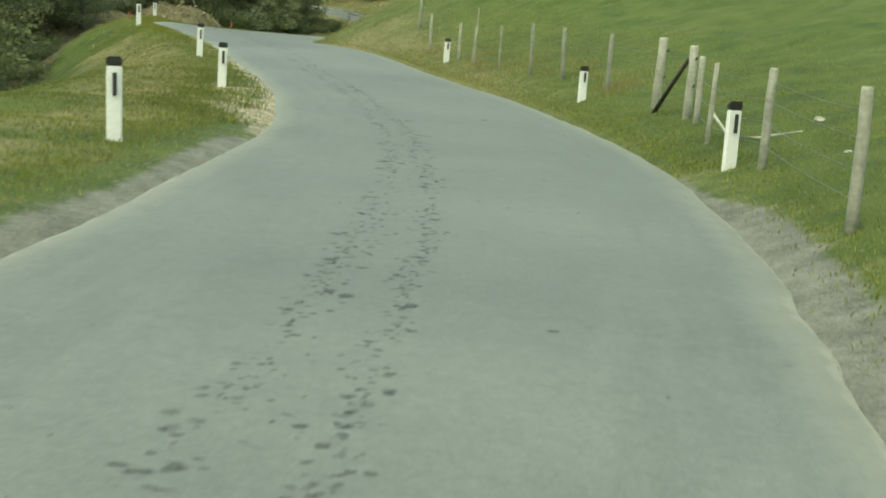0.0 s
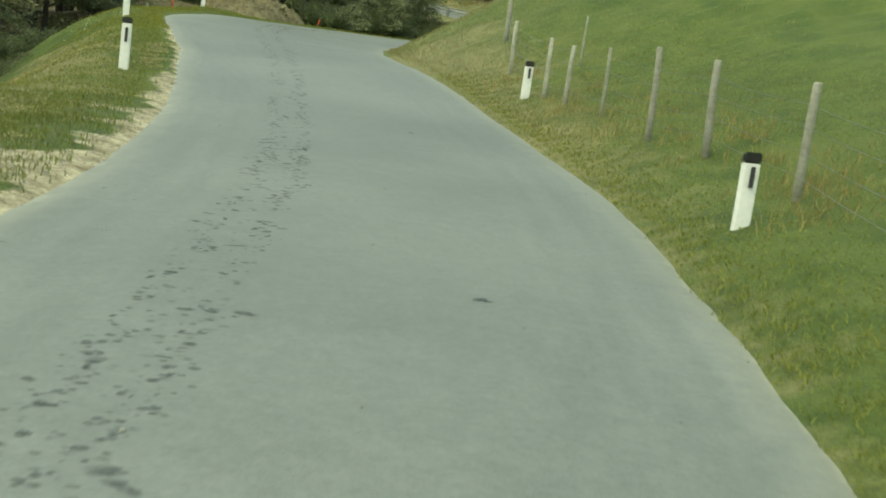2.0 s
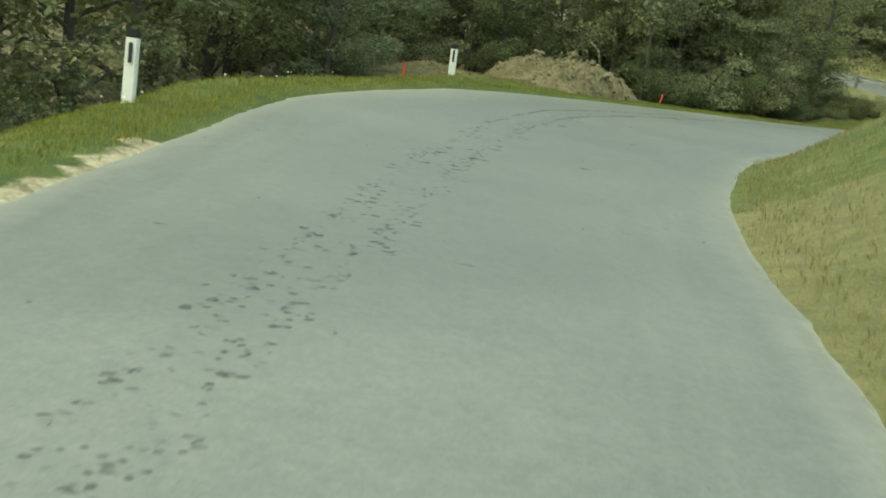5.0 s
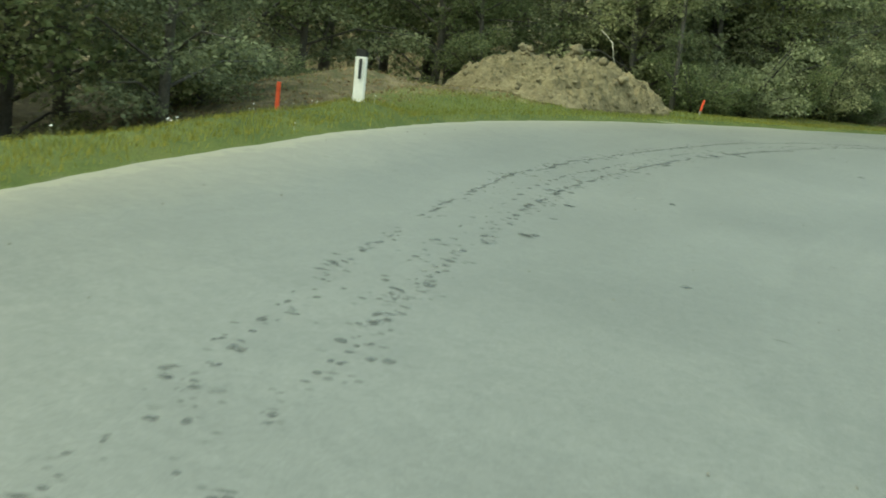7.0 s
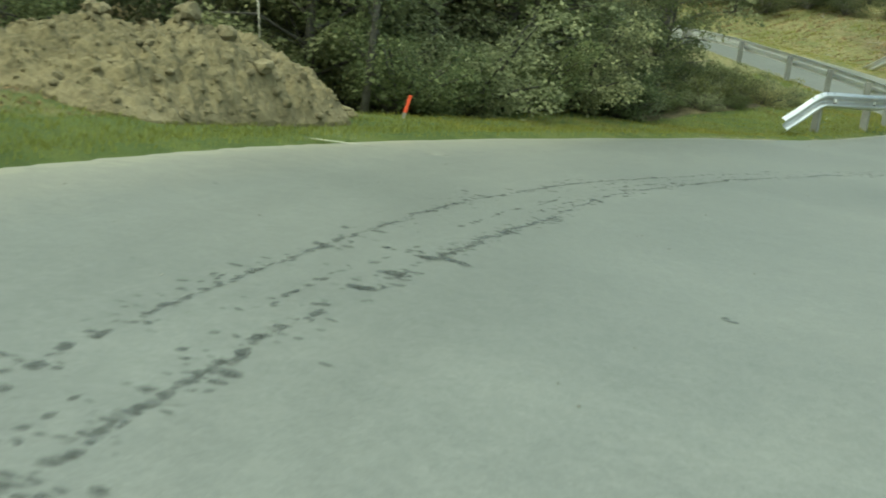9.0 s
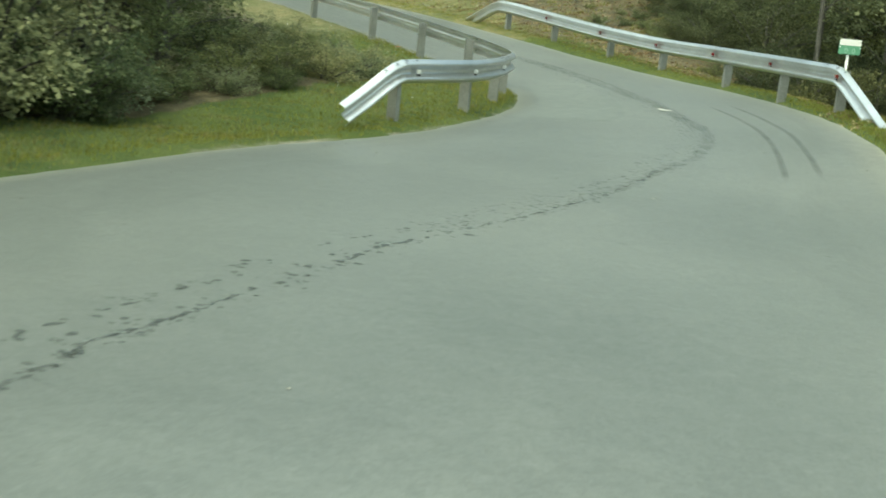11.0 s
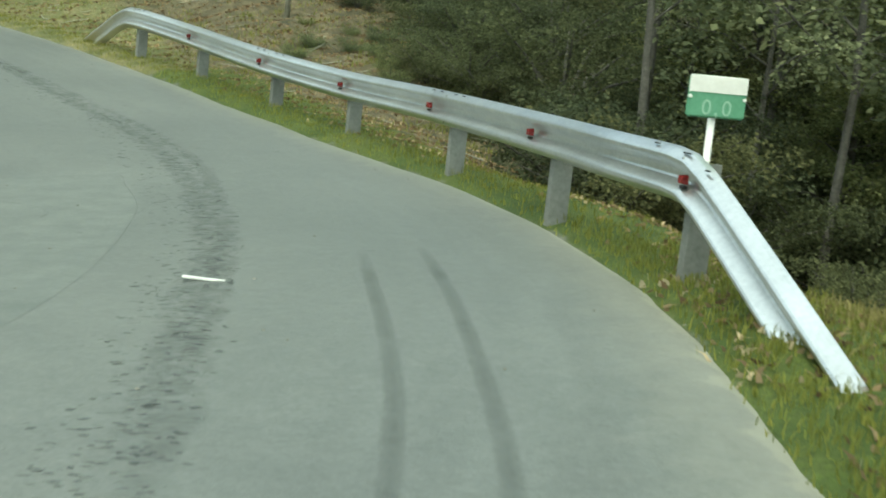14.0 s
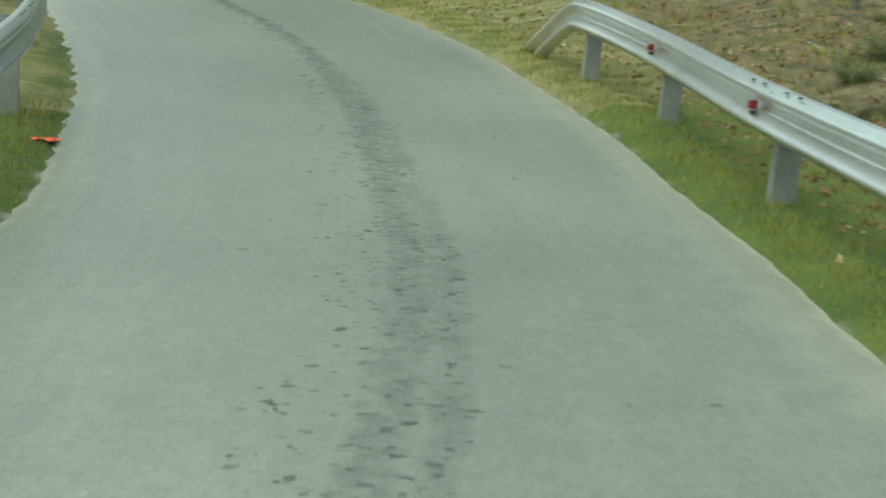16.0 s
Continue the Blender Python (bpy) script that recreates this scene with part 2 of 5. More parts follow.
def spline(points, step):
    """A Catmull-Rom curve through rows of numbers, sampled about every step metres of its first two columns."""
    p = np.array(points, float)
    p = np.vstack([2 * p[0] - p[1], p, 2 * p[-1] - p[-2]])
    out = []
    for i in range(1, len(p) - 2):
        n = max(1, int(np.hypot(*(p[i + 1] - p[i])[:2]) / step))
        for k in range(n):
            t = k / n
            out.append(0.5 * (2 * p[i] + (p[i + 1] - p[i - 1]) * t + (2 * p[i - 1] - 5 * p[i] + 4 * p[i + 1] - p[i + 2]) * t * t
                              + (3 * p[i] - p[i - 1] - 3 * p[i + 1] + p[i + 2]) * t ** 3))
    return np.array(out + [p[-2]])


# ---- the road's plan: x, y, height of the driven line; width to the left and right of it; cross fall up to the right ----
LINE = [
    (-0.70, -14.0, -0.15), (-0.40, -4.0, -0.02), (0.35, 2.5, 0.06), (0.80, 7.0, 0.17), (0.85, 10.4, 0.25), (0.72, 13.1, 0.25),
    (0.41, 15.8, 0.25), (-0.62, 21.0, 0.31), (-2.06, 25.7, 0.45), (-3.73, 30.2, 0.72), (-5.36, 34.8, 0.81),
    (-6.70, 39.2, 0.79), (-7.58, 43.8, 0.77), (-7.57, 48.3, 0.77), (-6.65, 52.6, 0.76), (-5.02, 56.8, 0.68),
    (-3.50, 60.9, 0.68), (-2.11, 64.7, 0.79), (-1.40, 68.5, 0.96), (-1.52, 72.4, 1.0), (-2.3, 75.4, 1.04),
    (-3.75, 78.7, 1.21), (-5.6, 81.8, 1.50), (-8.4, 85.0, 1.90), (-12.8, 88.4, 2.38), (-20.0, 92.0, 3.05), (-38.0, 97.0, 4.6),
]
WIDTHS = [  # y of the line, left, right
    (-14, 2.6, 1.3), (5, 3.28, 1.2), (9, 3.23, 1.27), (12, 3.11, 1.33), (15.8, 3.07, 1.43), (19.5, 3.05, 1.57), (23.4, 3.04, 1.53), (27, 3.05, 1.52),
    (30.2, 3.08, 1.5), (33, 3.3, 1.35), (36, 3.68, 1.4), (38.4, 3.95, 1.55), (41.4, 4.08, 1.65), (43.4, 4.1, 1.67), (44.4, 4.18, 1.7), (45.8, 4.34, 1.8), (46.8, 4.55, 1.9),
    (48.5, 4.88, 2.0), (50.6, 5.26, 2.2), (53, 5.66, 2.5), (56.8, 6.1, 2.58), (59, 6.2, 2.3), (62, 6.0, 1.6), (64, 5.9, 1.24), (66.5, 4.75, 1.28), (68.5, 4.15, 1.38), (70.5, 3.6, 1.66),
    (72.4, 3.1, 1.76), (74.5, 2.6, 1.83), (76.5, 2.45, 1.76), (79.1, 2.3, 1.85), (80.4, 2.3, 1.95), (81.8, 2.25, 2.05), (83.4, 2.25, 2.3), (85, 2.25, 2.5), (88, 2.3, 2.6), (97, 2.4, 2.7)]
CROSS = [  # y of the line, cross fall
    (-14, 0), (27, 0), (30.2, -0.01), (33, -0.02), (36, -0.034), (39, -0.06), (44.5, -0.066), (47, -0.045), (50, -0.018), (53, 0), (56, 0), (59, 0.01),
    (62, 0.02), (64, 0.04), (66.5, 0.05), (68.5, 0.06), (70.5, 0.07), (72.4, 0.08), (74.5, 0.09), (76.5, 0.09), (79, 0.08), (82, 0.06), (85, 0.04), (97, 0)]
SPINE = spline(LINE, 0.4)
w = np.array(WIDTHS, float)
W_LEFT, W_RIGHT = (np.interp(SPINE[:, 1], w[:, 0], w[:, k]) for k in (1, 2))
FALL = np.interp(SPINE[:, 1], [q[0] for q in CROSS], [q[1] for q in CROSS])
TAN = np.gradient(SPINE[:, :2], axis=0)
TAN /= np.linalg.norm(TAN, axis=1)[:, None]
RIGHT = np.stack([TAN[:, 1], -TAN[:, 0]], 1)
ALONG = np.r_[0, np.cumsum(np.hypot(*np.diff(SPINE[:, :2], axis=0).T))]


def near_road(x, y):
    """For arrays of places: the nearest station of the spine, and the distance to the right of it."""
    x, y = np.atleast_1d(x).astype(float), np.atleast_1d(y).astype(float)
    idx = np.empty(len(x), int)
    for a in range(0, len(x), 4000):
        d = (x[a:a + 4000, None] - SPINE[None, :, 0]) ** 2 + (y[a:a + 4000, None] - SPINE[None, :, 1]) ** 2
        idx[a:a + 4000] = d.argmin(1)
    off = np.stack([x - SPINE[idx, 0], y - SPINE[idx, 1]], 1)
    side = (off * RIGHT[idx]).sum(1)
    far = np.hypot(off[:, 0], off[:, 1])
    return idx, np.where(side < 0, -far, far)


# slopes beside the road, by y of the line: flat verge, then slope and the width over which it runs
BANK_RIGHT = np.array([(-14, 0.5, 0.20, 40), (10, 0.5, 0.21, 40), (20, 0.6, 0.24, 40), (28, 0.5, 0.32, 30), (33, 0.35, 0.50, 18), (40, 0.3, 0.65, 14),
                       (58, 0.5, 0.70, 12), (64, 0.4, 0.82, 9), (68.2, 0.45, 0.85, 7), (69.6, 0.9, 0.1, 6), (71, 1.1, -0.5, 6), (75, 1.1, -0.40, 5), (77.5, 1.1, -0.1, 5),
                       (80, 1.2, 0.12, 10), (84, 1.0, 0.26, 20), (97, 1.0, 0.35, 30)], float)
BANK_LEFT = np.array([(-14, 4.5, -0.2, 10), (10, 5.5, -0.2, 10), (20, 5.0, -0.3, 9), (26, 2.2, -0.75, 8), (30, 1.7, -0.85, 8), (36, 1.3, -0.80, 8), (44, 1.1, -0.5, 6), (47, 1.6, -0.2, 6), (50, 6.0, -0.2, 6),
                      (58, 2.2, -0.2, 6), (64, 2.2, 0.0, 5), (70, 2.0, 0.02, 5), (76, 2.0, 0.0, 5), (82, 2.0, -0.05, 6), (97, 2.0, -0.1, 10)], float)


POST_BANK = 0.155


def lumps(x, y, scale):
    return np.array([noise.noise((a * scale, b * scale, 3.7)) for a, b in zip(x, y)])


def ground_z(x, y, rough=True):
    x, y = np.atleast_1d(x).astype(float), np.atleast_1d(y).astype(float)
    idx, d = near_road(x, y)
    yy = SPINE[idx, 1]
    base = SPINE[idx, 2]
    out = np.empty(len(x))
    right = d > 0
    edge = np.where(right, W_RIGHT[idx], W_LEFT[idx])
    over = np.abs(d) - edge
    level = base + FALL[idx] * np.clip(d, -W_LEFT[idx], W_RIGHT[idx])
    tables = {True: BANK_RIGHT, False: BANK_LEFT}
    flat, slope, run = (np.where(right, np.interp(yy, tables[True][:, 0], tables[True][:, k]), np.interp(yy, tables[False][:, 0], tables[False][:, k])) for k in (1, 2, 3))
    past = np.clip(over - flat * 0.4, 0, None)
    soft = np.minimum(past, run)
    rise = slope * (soft - 0.5 * np.clip(flat, 0.2, 3) * (1 - np.exp(-soft / np.clip(flat, 0.2, 3) / 0.5)))
    lift = np.where(right, np.interp(yy, [5, 8, 22, 27, 62, 67, 72, 84], [0.18, 0.2, 0.24, 0.10, 0.08, 0.12, 0.06, 0.08]), np.interp(yy, [5, 20, 26, 32, 37, 48, 55, 65, 68, 76, 82], [0.06, 0.06, 0.0, 0.02, 0.07, 0.07, 0.03, 0.0, 0.11, 0.11, 0.04]))
    out = level + rise + lift * np.clip(over / np.where(right & (yy > 69), 0.25, 0.6), 0, 1)
    # low grassy rises beside the heap
    out = out + POST_BANK * np.exp(-((x + 12.55) ** 2 + (y - 46.0) ** 2) / 0.5) * np.clip(over / 0.2, 0, 1)
    out = out - 0.10 * np.exp(-((x + 13.38) ** 2 + (y - 45.6) ** 2) / 0.35) * np.clip(over / 0.4, 0, 1)
    out = out + 0.32 * np.exp(-((x + 15.9) ** 2 + (y - 51.0) ** 2) / 5.0) * np.clip(over / 0.8, 0, 1) * (1 + 0.5 * lumps(x, y, 0.9))
    if rough:
        k = np.clip(over, 0, 2) / 2
        out = out + k * (0.16 * lumps(x, y, 0.45) + 0.06 * lumps(x, y, 1.7)) + np.clip(over / 0.4, 0, 1) * 0.02 * lumps(x, y, 5)
    # added far hills: raised ground darkens the horizon in reflections and behind the wood
    out = out + 0.3 * np.clip(np.hypot(x + 6, y - 45) - 75, 0, 260)
    # the bed under the asphalt
    out = np.where(over < 0.0, level - 0.10 * np.clip(-over / 0.25, 0.2, 1), out)
    return out


def on_ground(x, y):
    return float(ground_z([x], [y])[0])


def road_z(x, y):
    i, d = near_road([x], [y])
    return float(SPINE[i[0], 2] + FALL[i[0]] * d[0])


# ---- ground: one sheet, fine near the road ----
def axis(lo, hi, fine, out_lo, out_hi):
    a = list(np.arange(lo, hi + 1e-6, fine))
    step = fine
    while a[-1] < out_hi:
        step *= 1.25
        a.append(a[-1] + step)
    step = fine
    while a[0] > out_lo:
        step *= 1.25
        a.insert(0, a[0] - step)
    return np.array(a)


def build_ground():
    xs, ys = axis(-20, 10, 0.21, -600, 600), axis(1, 92, 0.21, -600, 700)
    gx, gy = (a.ravel() for a in np.meshgrid(xs, ys))
    z = ground_z(gx, gy)
    nx, ny = len(xs), len(ys)
    faces = [(j * nx + i, j * nx + i + 1, (j + 1) * nx + i + 1, (j + 1) * nx + i) for j in range(ny - 1) for i in range(nx - 1)]
    ob = from_arrays("ground", np.stack([gx, gy, z], 1), faces, GROUND, True)
    idx, d = near_road(gx, gy)
    yy = SPINE[idx, 1]
    over = np.abs(d) - np.where(d > 0, W_RIGHT[idx], W_LEFT[idx])
    right = d > 0
    streak = np.array([noise.noise((a * 1.3, b * 0.45, 8.0)) for a, b in zip(ALONG[idx] + 0.4 * lumps(gx, gy, 1.1), d)])
    dry = np.where(right & (yy < 70), np.interp(yy, [15, 24, 30, 66], [0.10, 0.26, 0.44, 0.82]) * np.interp(over, [2.5, 6], [1.0, 0.25]), 0.22) + np.where(~right & (yy < 34), 0.56 * np.clip(1 - np.abs(over - 1.8) / 2.2, 0, 1), 0)
    dry = dry + 0.45 * np.where(~right & (yy < 42) & (over > 0.4), streak, 0) + np.where(yy > 81, 0.46, 0) + np.where(~right & (yy > 56) & (yy < 80), 0.22, 0) + np.where(~right & (over > 1.0) & (yy > 45) & (yy < 52), 0.35, 0)
    dry = np.where(right & (yy > 56) & (yy < 70), dry * np.interp(over, [0.5, 1.2], [0.25, 1.0]), dry)
    dry = dry + np.where(right & (yy < 36), 0.46 * np.clip(1 - over / 2.4, 0, 1), 0)
    litter = np.where(~right & (over > np.interp(yy, [24, 30, 36, 44, 50, 58, 66], [5.5, 4.0, 3.2, 1.5, 5.0, 2.8, 2.4])) & (yy > 22), 0.95, 0.0)
    litter = litter + np.where(right & (yy > 69) & (yy < 97), np.clip((over - np.interp(yy, [82, 86], [0.6, 1.6])) / np.interp(yy, [82, 86], [1.0, 2.5]), 0, 0.85) * np.interp(yy, [83, 88], [1.0, 0.45]), 0.0)
    litter = litter + np.where(right & (yy > 57) & (yy < 70), 0.30 * np.clip(1 - over / 1.8, 0, 1), 0)
    soil = np.clip(np.where(right & (yy > 11) & (yy < 60), 0.12, np.where(yy > 62, 0.42, np.where(yy > 34, 0.16, 0.62))) - over / 0.30, 0, 0.66)
    sand = np.where(~right, np.interp(yy, [12, 14, 36, 40], [0, 1, 1, 0.3]), 0.0)
    litter = litter + np.where(~right & (yy > 45) & (yy < 56), np.clip((over - 1.1) / 1.2, 0, 0.72), 0) * np.clip((yy - 45) / 2, 0, 1)
    soil = soil + np.where(~right, np.interp(yy, [3, 6, 11, 13, 15, 20, 24, 30, 36, 41], [0.62, 0.62, 0.50, 0.35, 0.84, 0.82, 0.44, 0.18, 0.0, 0.0]) + np.where((yy > 12) & (yy < 34), 0.9 * streak, 0) - over / np.interp(yy, [8, 14, 18, 26], [1.9, 1.6, 1.8, 1.3]), 0).clip(0) * (yy < 42)
    soil = soil + np.where(right & (yy < 11), np.clip(1.3 * np.interp(yy, [8.6, 10.4], [1, 0]) - over / 0.42, 0, 1), 0)
    # brown cover keeps the added hills dark, in place of forest
    litter = np.maximum(litter, np.clip((np.hypot(gx + 6, gy - 45) - 70) / 15, 0, 0.95))
    attr = ob.data.color_attributes.new("cover", "FLOAT_COLOR", "POINT")
    data = np.stack([dry, litter, soil, sand], 1).clip(0, 1).astype(np.float32)
    attr.data.foreach_set("color", data.ravel())
    return tagged(ob, "green meadow ground with dry grass and leaf litter beside a mountain road", "ground", kind="structure")


build_ground()


# ---- road ----
def build_road():
    across = np.linspace(-1, 1, 21)
    n = len(SPINE)
    verts, uvs = [], []
    for i in range(n):
        jl, jr = (0.05 * noise.noise((ALONG[i] * 1.3, k, 0)) + 0.07 * noise.noise((ALONG[i] * 0.35, k, 5)) + 0.04 * noise.noise((ALONG[i] * 3.7, k, 2)) for k in (1.0, 9.0))
        wl_, wr = W_LEFT[i] + jl, W_RIGHT[i] + jr
        for a in across:
            d = a * (wl_ if a < 0 else wr)
            p = SPINE[i, :2] + RIGHT[i] * d
            drop = 0.05 if abs(a) == 1 else 0.0
            verts.append((p[0], p[1], SPINE[i, 2] + FALL[i] * d + 0.005 * noise.noise((p[0] * 0.8, p[1] * 0.8, 0)) * (1 - abs(a)) - drop))
            wide = float(np.interp(SPINE[i, 1], [38, 42, 56, 60], [1.2, 4.0, 3.6, 1.2]))  # dust lies far in on the outside of the bend
            edge = min((d + wl_) / wide, (wr - d) / float(np.interp(SPINE[i, 1], [56, 62, 68, 72], [1.2, 2.2, 2.0, 1.4])))
            uvs.append((1 - min(edge, 1.0), ALONG[i]))
    k = len(across)
    faces = [(i * k + j, i * k + j + 1, (i + 1) * k + j + 1, (i + 1) * k + j) for i in range(n - 1) for j in range(k - 1)]
    ob = from_arrays("road", verts, faces, ASPHALT, True)
    layer = ob.data.uv_layers.new(name="UVMap")
    loops = np.empty(len(ob.data.loops), int)
    ob.data.loops.foreach_get("vertex_index", loops)
    layer.data.foreach_set("uv", np.array(uvs, np.float32)[loops].ravel())
    return tagged(ob, "grey worn asphalt mountain road with pale dusty edges", "road", kind="structure")


build_road()


# ---- marker posts ----
def marker_post(x, y, z, height=0.64, lean=(0.0, 0.0), turn=0.0, width=0.135, label="", window=True, tall=0.27):
    """White plastic roadside post with a black cap and a dark reflector window."""
    thing = empty("marker_post", pose(x, y, z, lean[0], lean[1], turn), label or "white plastic roadside marker post with black cap in the grass", "marker post", "marker posts along the road")
    bm = bmesh.new()
    box(bm, (width, 0.055, height - 0.09 + 0.15), (0, 0, (height - 0.09 - 0.15) / 2), 0.012)
    for v in bm.verts:  # the front is rounded
        v.co.y += 0.02 * (abs(v.co.x) / width * 2) ** 2
    shaft = part("shaft", bm, WHITE, thing, "white plastic shaft")
    bm = bmesh.new()
    box(bm, (width + 0.006, 0.062, 0.095), (0, 0, height - 0.0475), 0.014)
    for v in bm.verts:
        v.co.y += 0.02 * (abs(v.co.x) / width * 2) ** 2
        if v.co.z > height - 0.02:
            v.co.z += -0.03 * (v.co.y + 0.03) / 0.06
    part("cap", bm, BLACK, thing, "black plastic cap")
    if window:
        bm = bmesh.new()
        box(bm, (width * 0.27, 0.012, height * tall), (width * 0.04, -0.030, height * (0.80 - tall / 2)), 0.004)
        part("reflector", bm, GREYREF, shaft, "narrow dark reflector window")
    return thing


# x, y, height, lean sideways
for x, y, h, ly, lab in (
        (-3.08, 10.1, 0.75, -1, ""), (-3.92, 18.45, 0.73, 0, "white roadside marker post with black cap beside bare sand"),
        (-5.98, 25.7, 0.74, 1, ""), (-9.75, 34.1, 0.70, 0, ""), (-12.5, 45.93, 0.60, 0, "white roadside marker post with black cap near the soil heap"),
        (2.52, 10.93, 0.655, -1, ""), (1.88, 19.2, 0.59, 0, "white roadside marker post with black cap below the pasture fence"), (-0.58, 28.05, 0.58, 1, "")):
    marker_post(x, y, on_ground(x, y), h, (0, ly), 15, label=lab, tall=0.38 if "heap" in lab else 0.27)


def survey_stake(x, y, z, height, lean=(0, 0)):
    thing = empty("survey_stake", pose(x, y, z, lean[0], lean[1], 15), "thin orange painted wooden stake in the verge", "stake", "orange stakes on the verge")
    bm = bmesh.new()
    box(bm, (0.045, 0.03, height * 0.75), (0, 0, height * 0.625), 0.004)
    part("painted_top", bm, ORANGE, thing, "bright orange paint")
    bm = bmesh.new()
    box(bm, (0.042, 0.027, height * 0.25 + 0.2), (0, 0, height * 0.125 - 0.1), 0.003)
    part("foot", bm, WOOD, thing)
    return thing


for x, y, h, lx, ly in ((-13.38, 45.6, 0.43, 0, 1), (-12.0, 58.0, 0.31, 0, 12)):
    survey_stake(x, y, on_ground(x, y), h, (lx, ly))


# ---- pasture fence ----
def fence_post(x, y, height, radius, lean=(0, 0), dark=False, label="weathered grey wooden fence post in the meadow edge"):
    thing = empty("fence_post", pose(x, y, on_ground(x, y), lean[0], lean[1], random.uniform(0, 360)), label, "fence post", "pasture fence posts")
    bm = bmesh.new()
    bend = random.uniform(-0.012, 0.012)
    tube(bm, [(0, 0, -0.3), (bend * 0.5, 0, height * 0.35), (bend, bend, height * 0.7), (0, 0, height - 0.02), (0, 0, height)],
         [radius * 1.08, radius * 1.03, radius, radius * 0.96, radius * 0.8], 10)
    stake = part("stake", bm, WOOD_DARK if dark else WOOD, thing, smooth=True)
    if radius > 0.05:
        for h in (0.45, 0.82):
            bm = bmesh.new()
            tube(bm, [(radius * 0.9, 0, height * h), (radius + 0.03, 0, height * h), (radius + 0.03, 0, height * h + 0.03)], [0.012, 0.012, 0.012], 6)
            part("insulator", bm, BLACK, stake, "small black wire insulator")
    return thing


FENCE = [  # x, y, height, radius
    (2.58, 7.55, 0.95, 0.042), (2.71, 10.5, 0.90, 0.040), (2.65, 12.7, 0.88, 0.028), (2.86, 14.5, 0.82, 0.040), (2.84, 15.05, 0.94, 0.058), (2.71, 16.85, 1.02, 0.065),
    (2.38, 20.1, 0.98, 0.038), (1.76, 22.1, 0.96, 0.038), (1.21, 23.4, 1.04, 0.036), (0.63, 25.85, 0.92, 0.022), (0.07, 27.15, 0.86, 0.034),
    (-0.29, 27.95, 0.90, 0.034), (0.1, 30.0, 0.85, 0.018), (-1.07, 30.4, 0.90, 0.036), (-1.48, 32.8, 0.98, 0.045)]
for x, y, h, r in FENCE:
    fence_post(x, y, h, r, (random.uniform(-1.5, 1.5), random.uniform(-0.5, 2.0)),
               label="stout grey wooden corner post of the pasture fence" if r > 0.055 or y < 8 else "thin weathered grey wooden fence post in the meadow edge")


def fence_wire(height, sag):
    line = [f for f in FENCE if f[3] > 0.03 or f[1] in (12.7, 25.85)]
    pts = []
    for (x0, y0, h0, _), (x1, y1, h1, _) in zip(line, line[1:]):
        for k in range(5):
            t = k / 5
            x, y = x0 + (x1 - x0) * t, y0 + (y1 - y0) * t
            z = (1 - t) * on_ground(x0, y0) + t * on_ground(x1, y1)
            pts.append((x - 0.04, y, z + height - sag * 4 * t * (1 - t)))
    bm = bmesh.new()
    tube(bm, pts, [0.003] * len(pts), 4)
    ob = finish("fence_wire", bm, WIRE)
    return tagged(ob, "thin rusty grey wire strung along the pasture fence", "fence wire", "fence wires")


for h, sag in ((0.22, 0.02), (0.42, 0.03), (0.62, 0.02), (0.80, 0.03)):
    fence_wire(h, sag)


def fence_brace():
    bm = bmesh.new()
    a, b = Vector((2.60, 16.5, on_ground(2.60, 16.5) - 0.1)), Vector((2.80, 15.12, on_ground(2.84, 15.05) + 0.76))
    tube(bm, [a, (a + b) / 2 + Vector((0, 0, 0.01)), b], [0.032, 0.03, 0.027], 8)
    return tagged(finish("fence_brace", bm, WOOD_DARK, smooth=True), "dark wooden strut leaning against a corner post", "fence brace")


fence_brace()


# ---- crash barriers ----
HALF = [(0.0, 0.157), (0.008, 0.154), (0.026, 0.147), (0.060, 0.125), (0.075, 0.113), (0.083, 0.101), (0.083, 0.088), (0.077, 0.077), (0.060, 0.064), (0.020, 0.036), (0.006, 0.026), (0.0, 0.013)]
W_BEAM = HALF + [(d, -h) for d, h in reversed(HALF)]


def beam(bm, rows, facing):
    """A corrugated steel beam along rows of x, y, z of its middle; facing: +1 if its face points to the right of its run."""
    p = np.array(rows, float)
    tan = np.gradient(p, axis=0)
    rings = []
    for q, t in zip(p, tan):
        t = Vector(t).normalized()
        out = Vector((t.y, -t.x, 0)).normalized() * facing
        up = out.cross(t) * (1 if out.cross(t).z > 0 else -1)
        front = [Vector(q) + out * a + up * b for a, b in W_BEAM]
        back = [v - out * 0.006 for v in front]
        rings.append([bm.verts.new(v) for v in front + back[::-1]])
    k = len(rings[0])
    for r, q in zip(rings, rings[1:]):
        for j in range(k):
            bm.faces.new((r[j], r[(j + 1) % k], q[(j + 1) % k], q[j]))
    bm.faces.new(rings[0])
    bm.faces.new(rings[-1][::-1])
    bmesh.ops.recalc_face_normals(bm, faces=bm.faces[:])


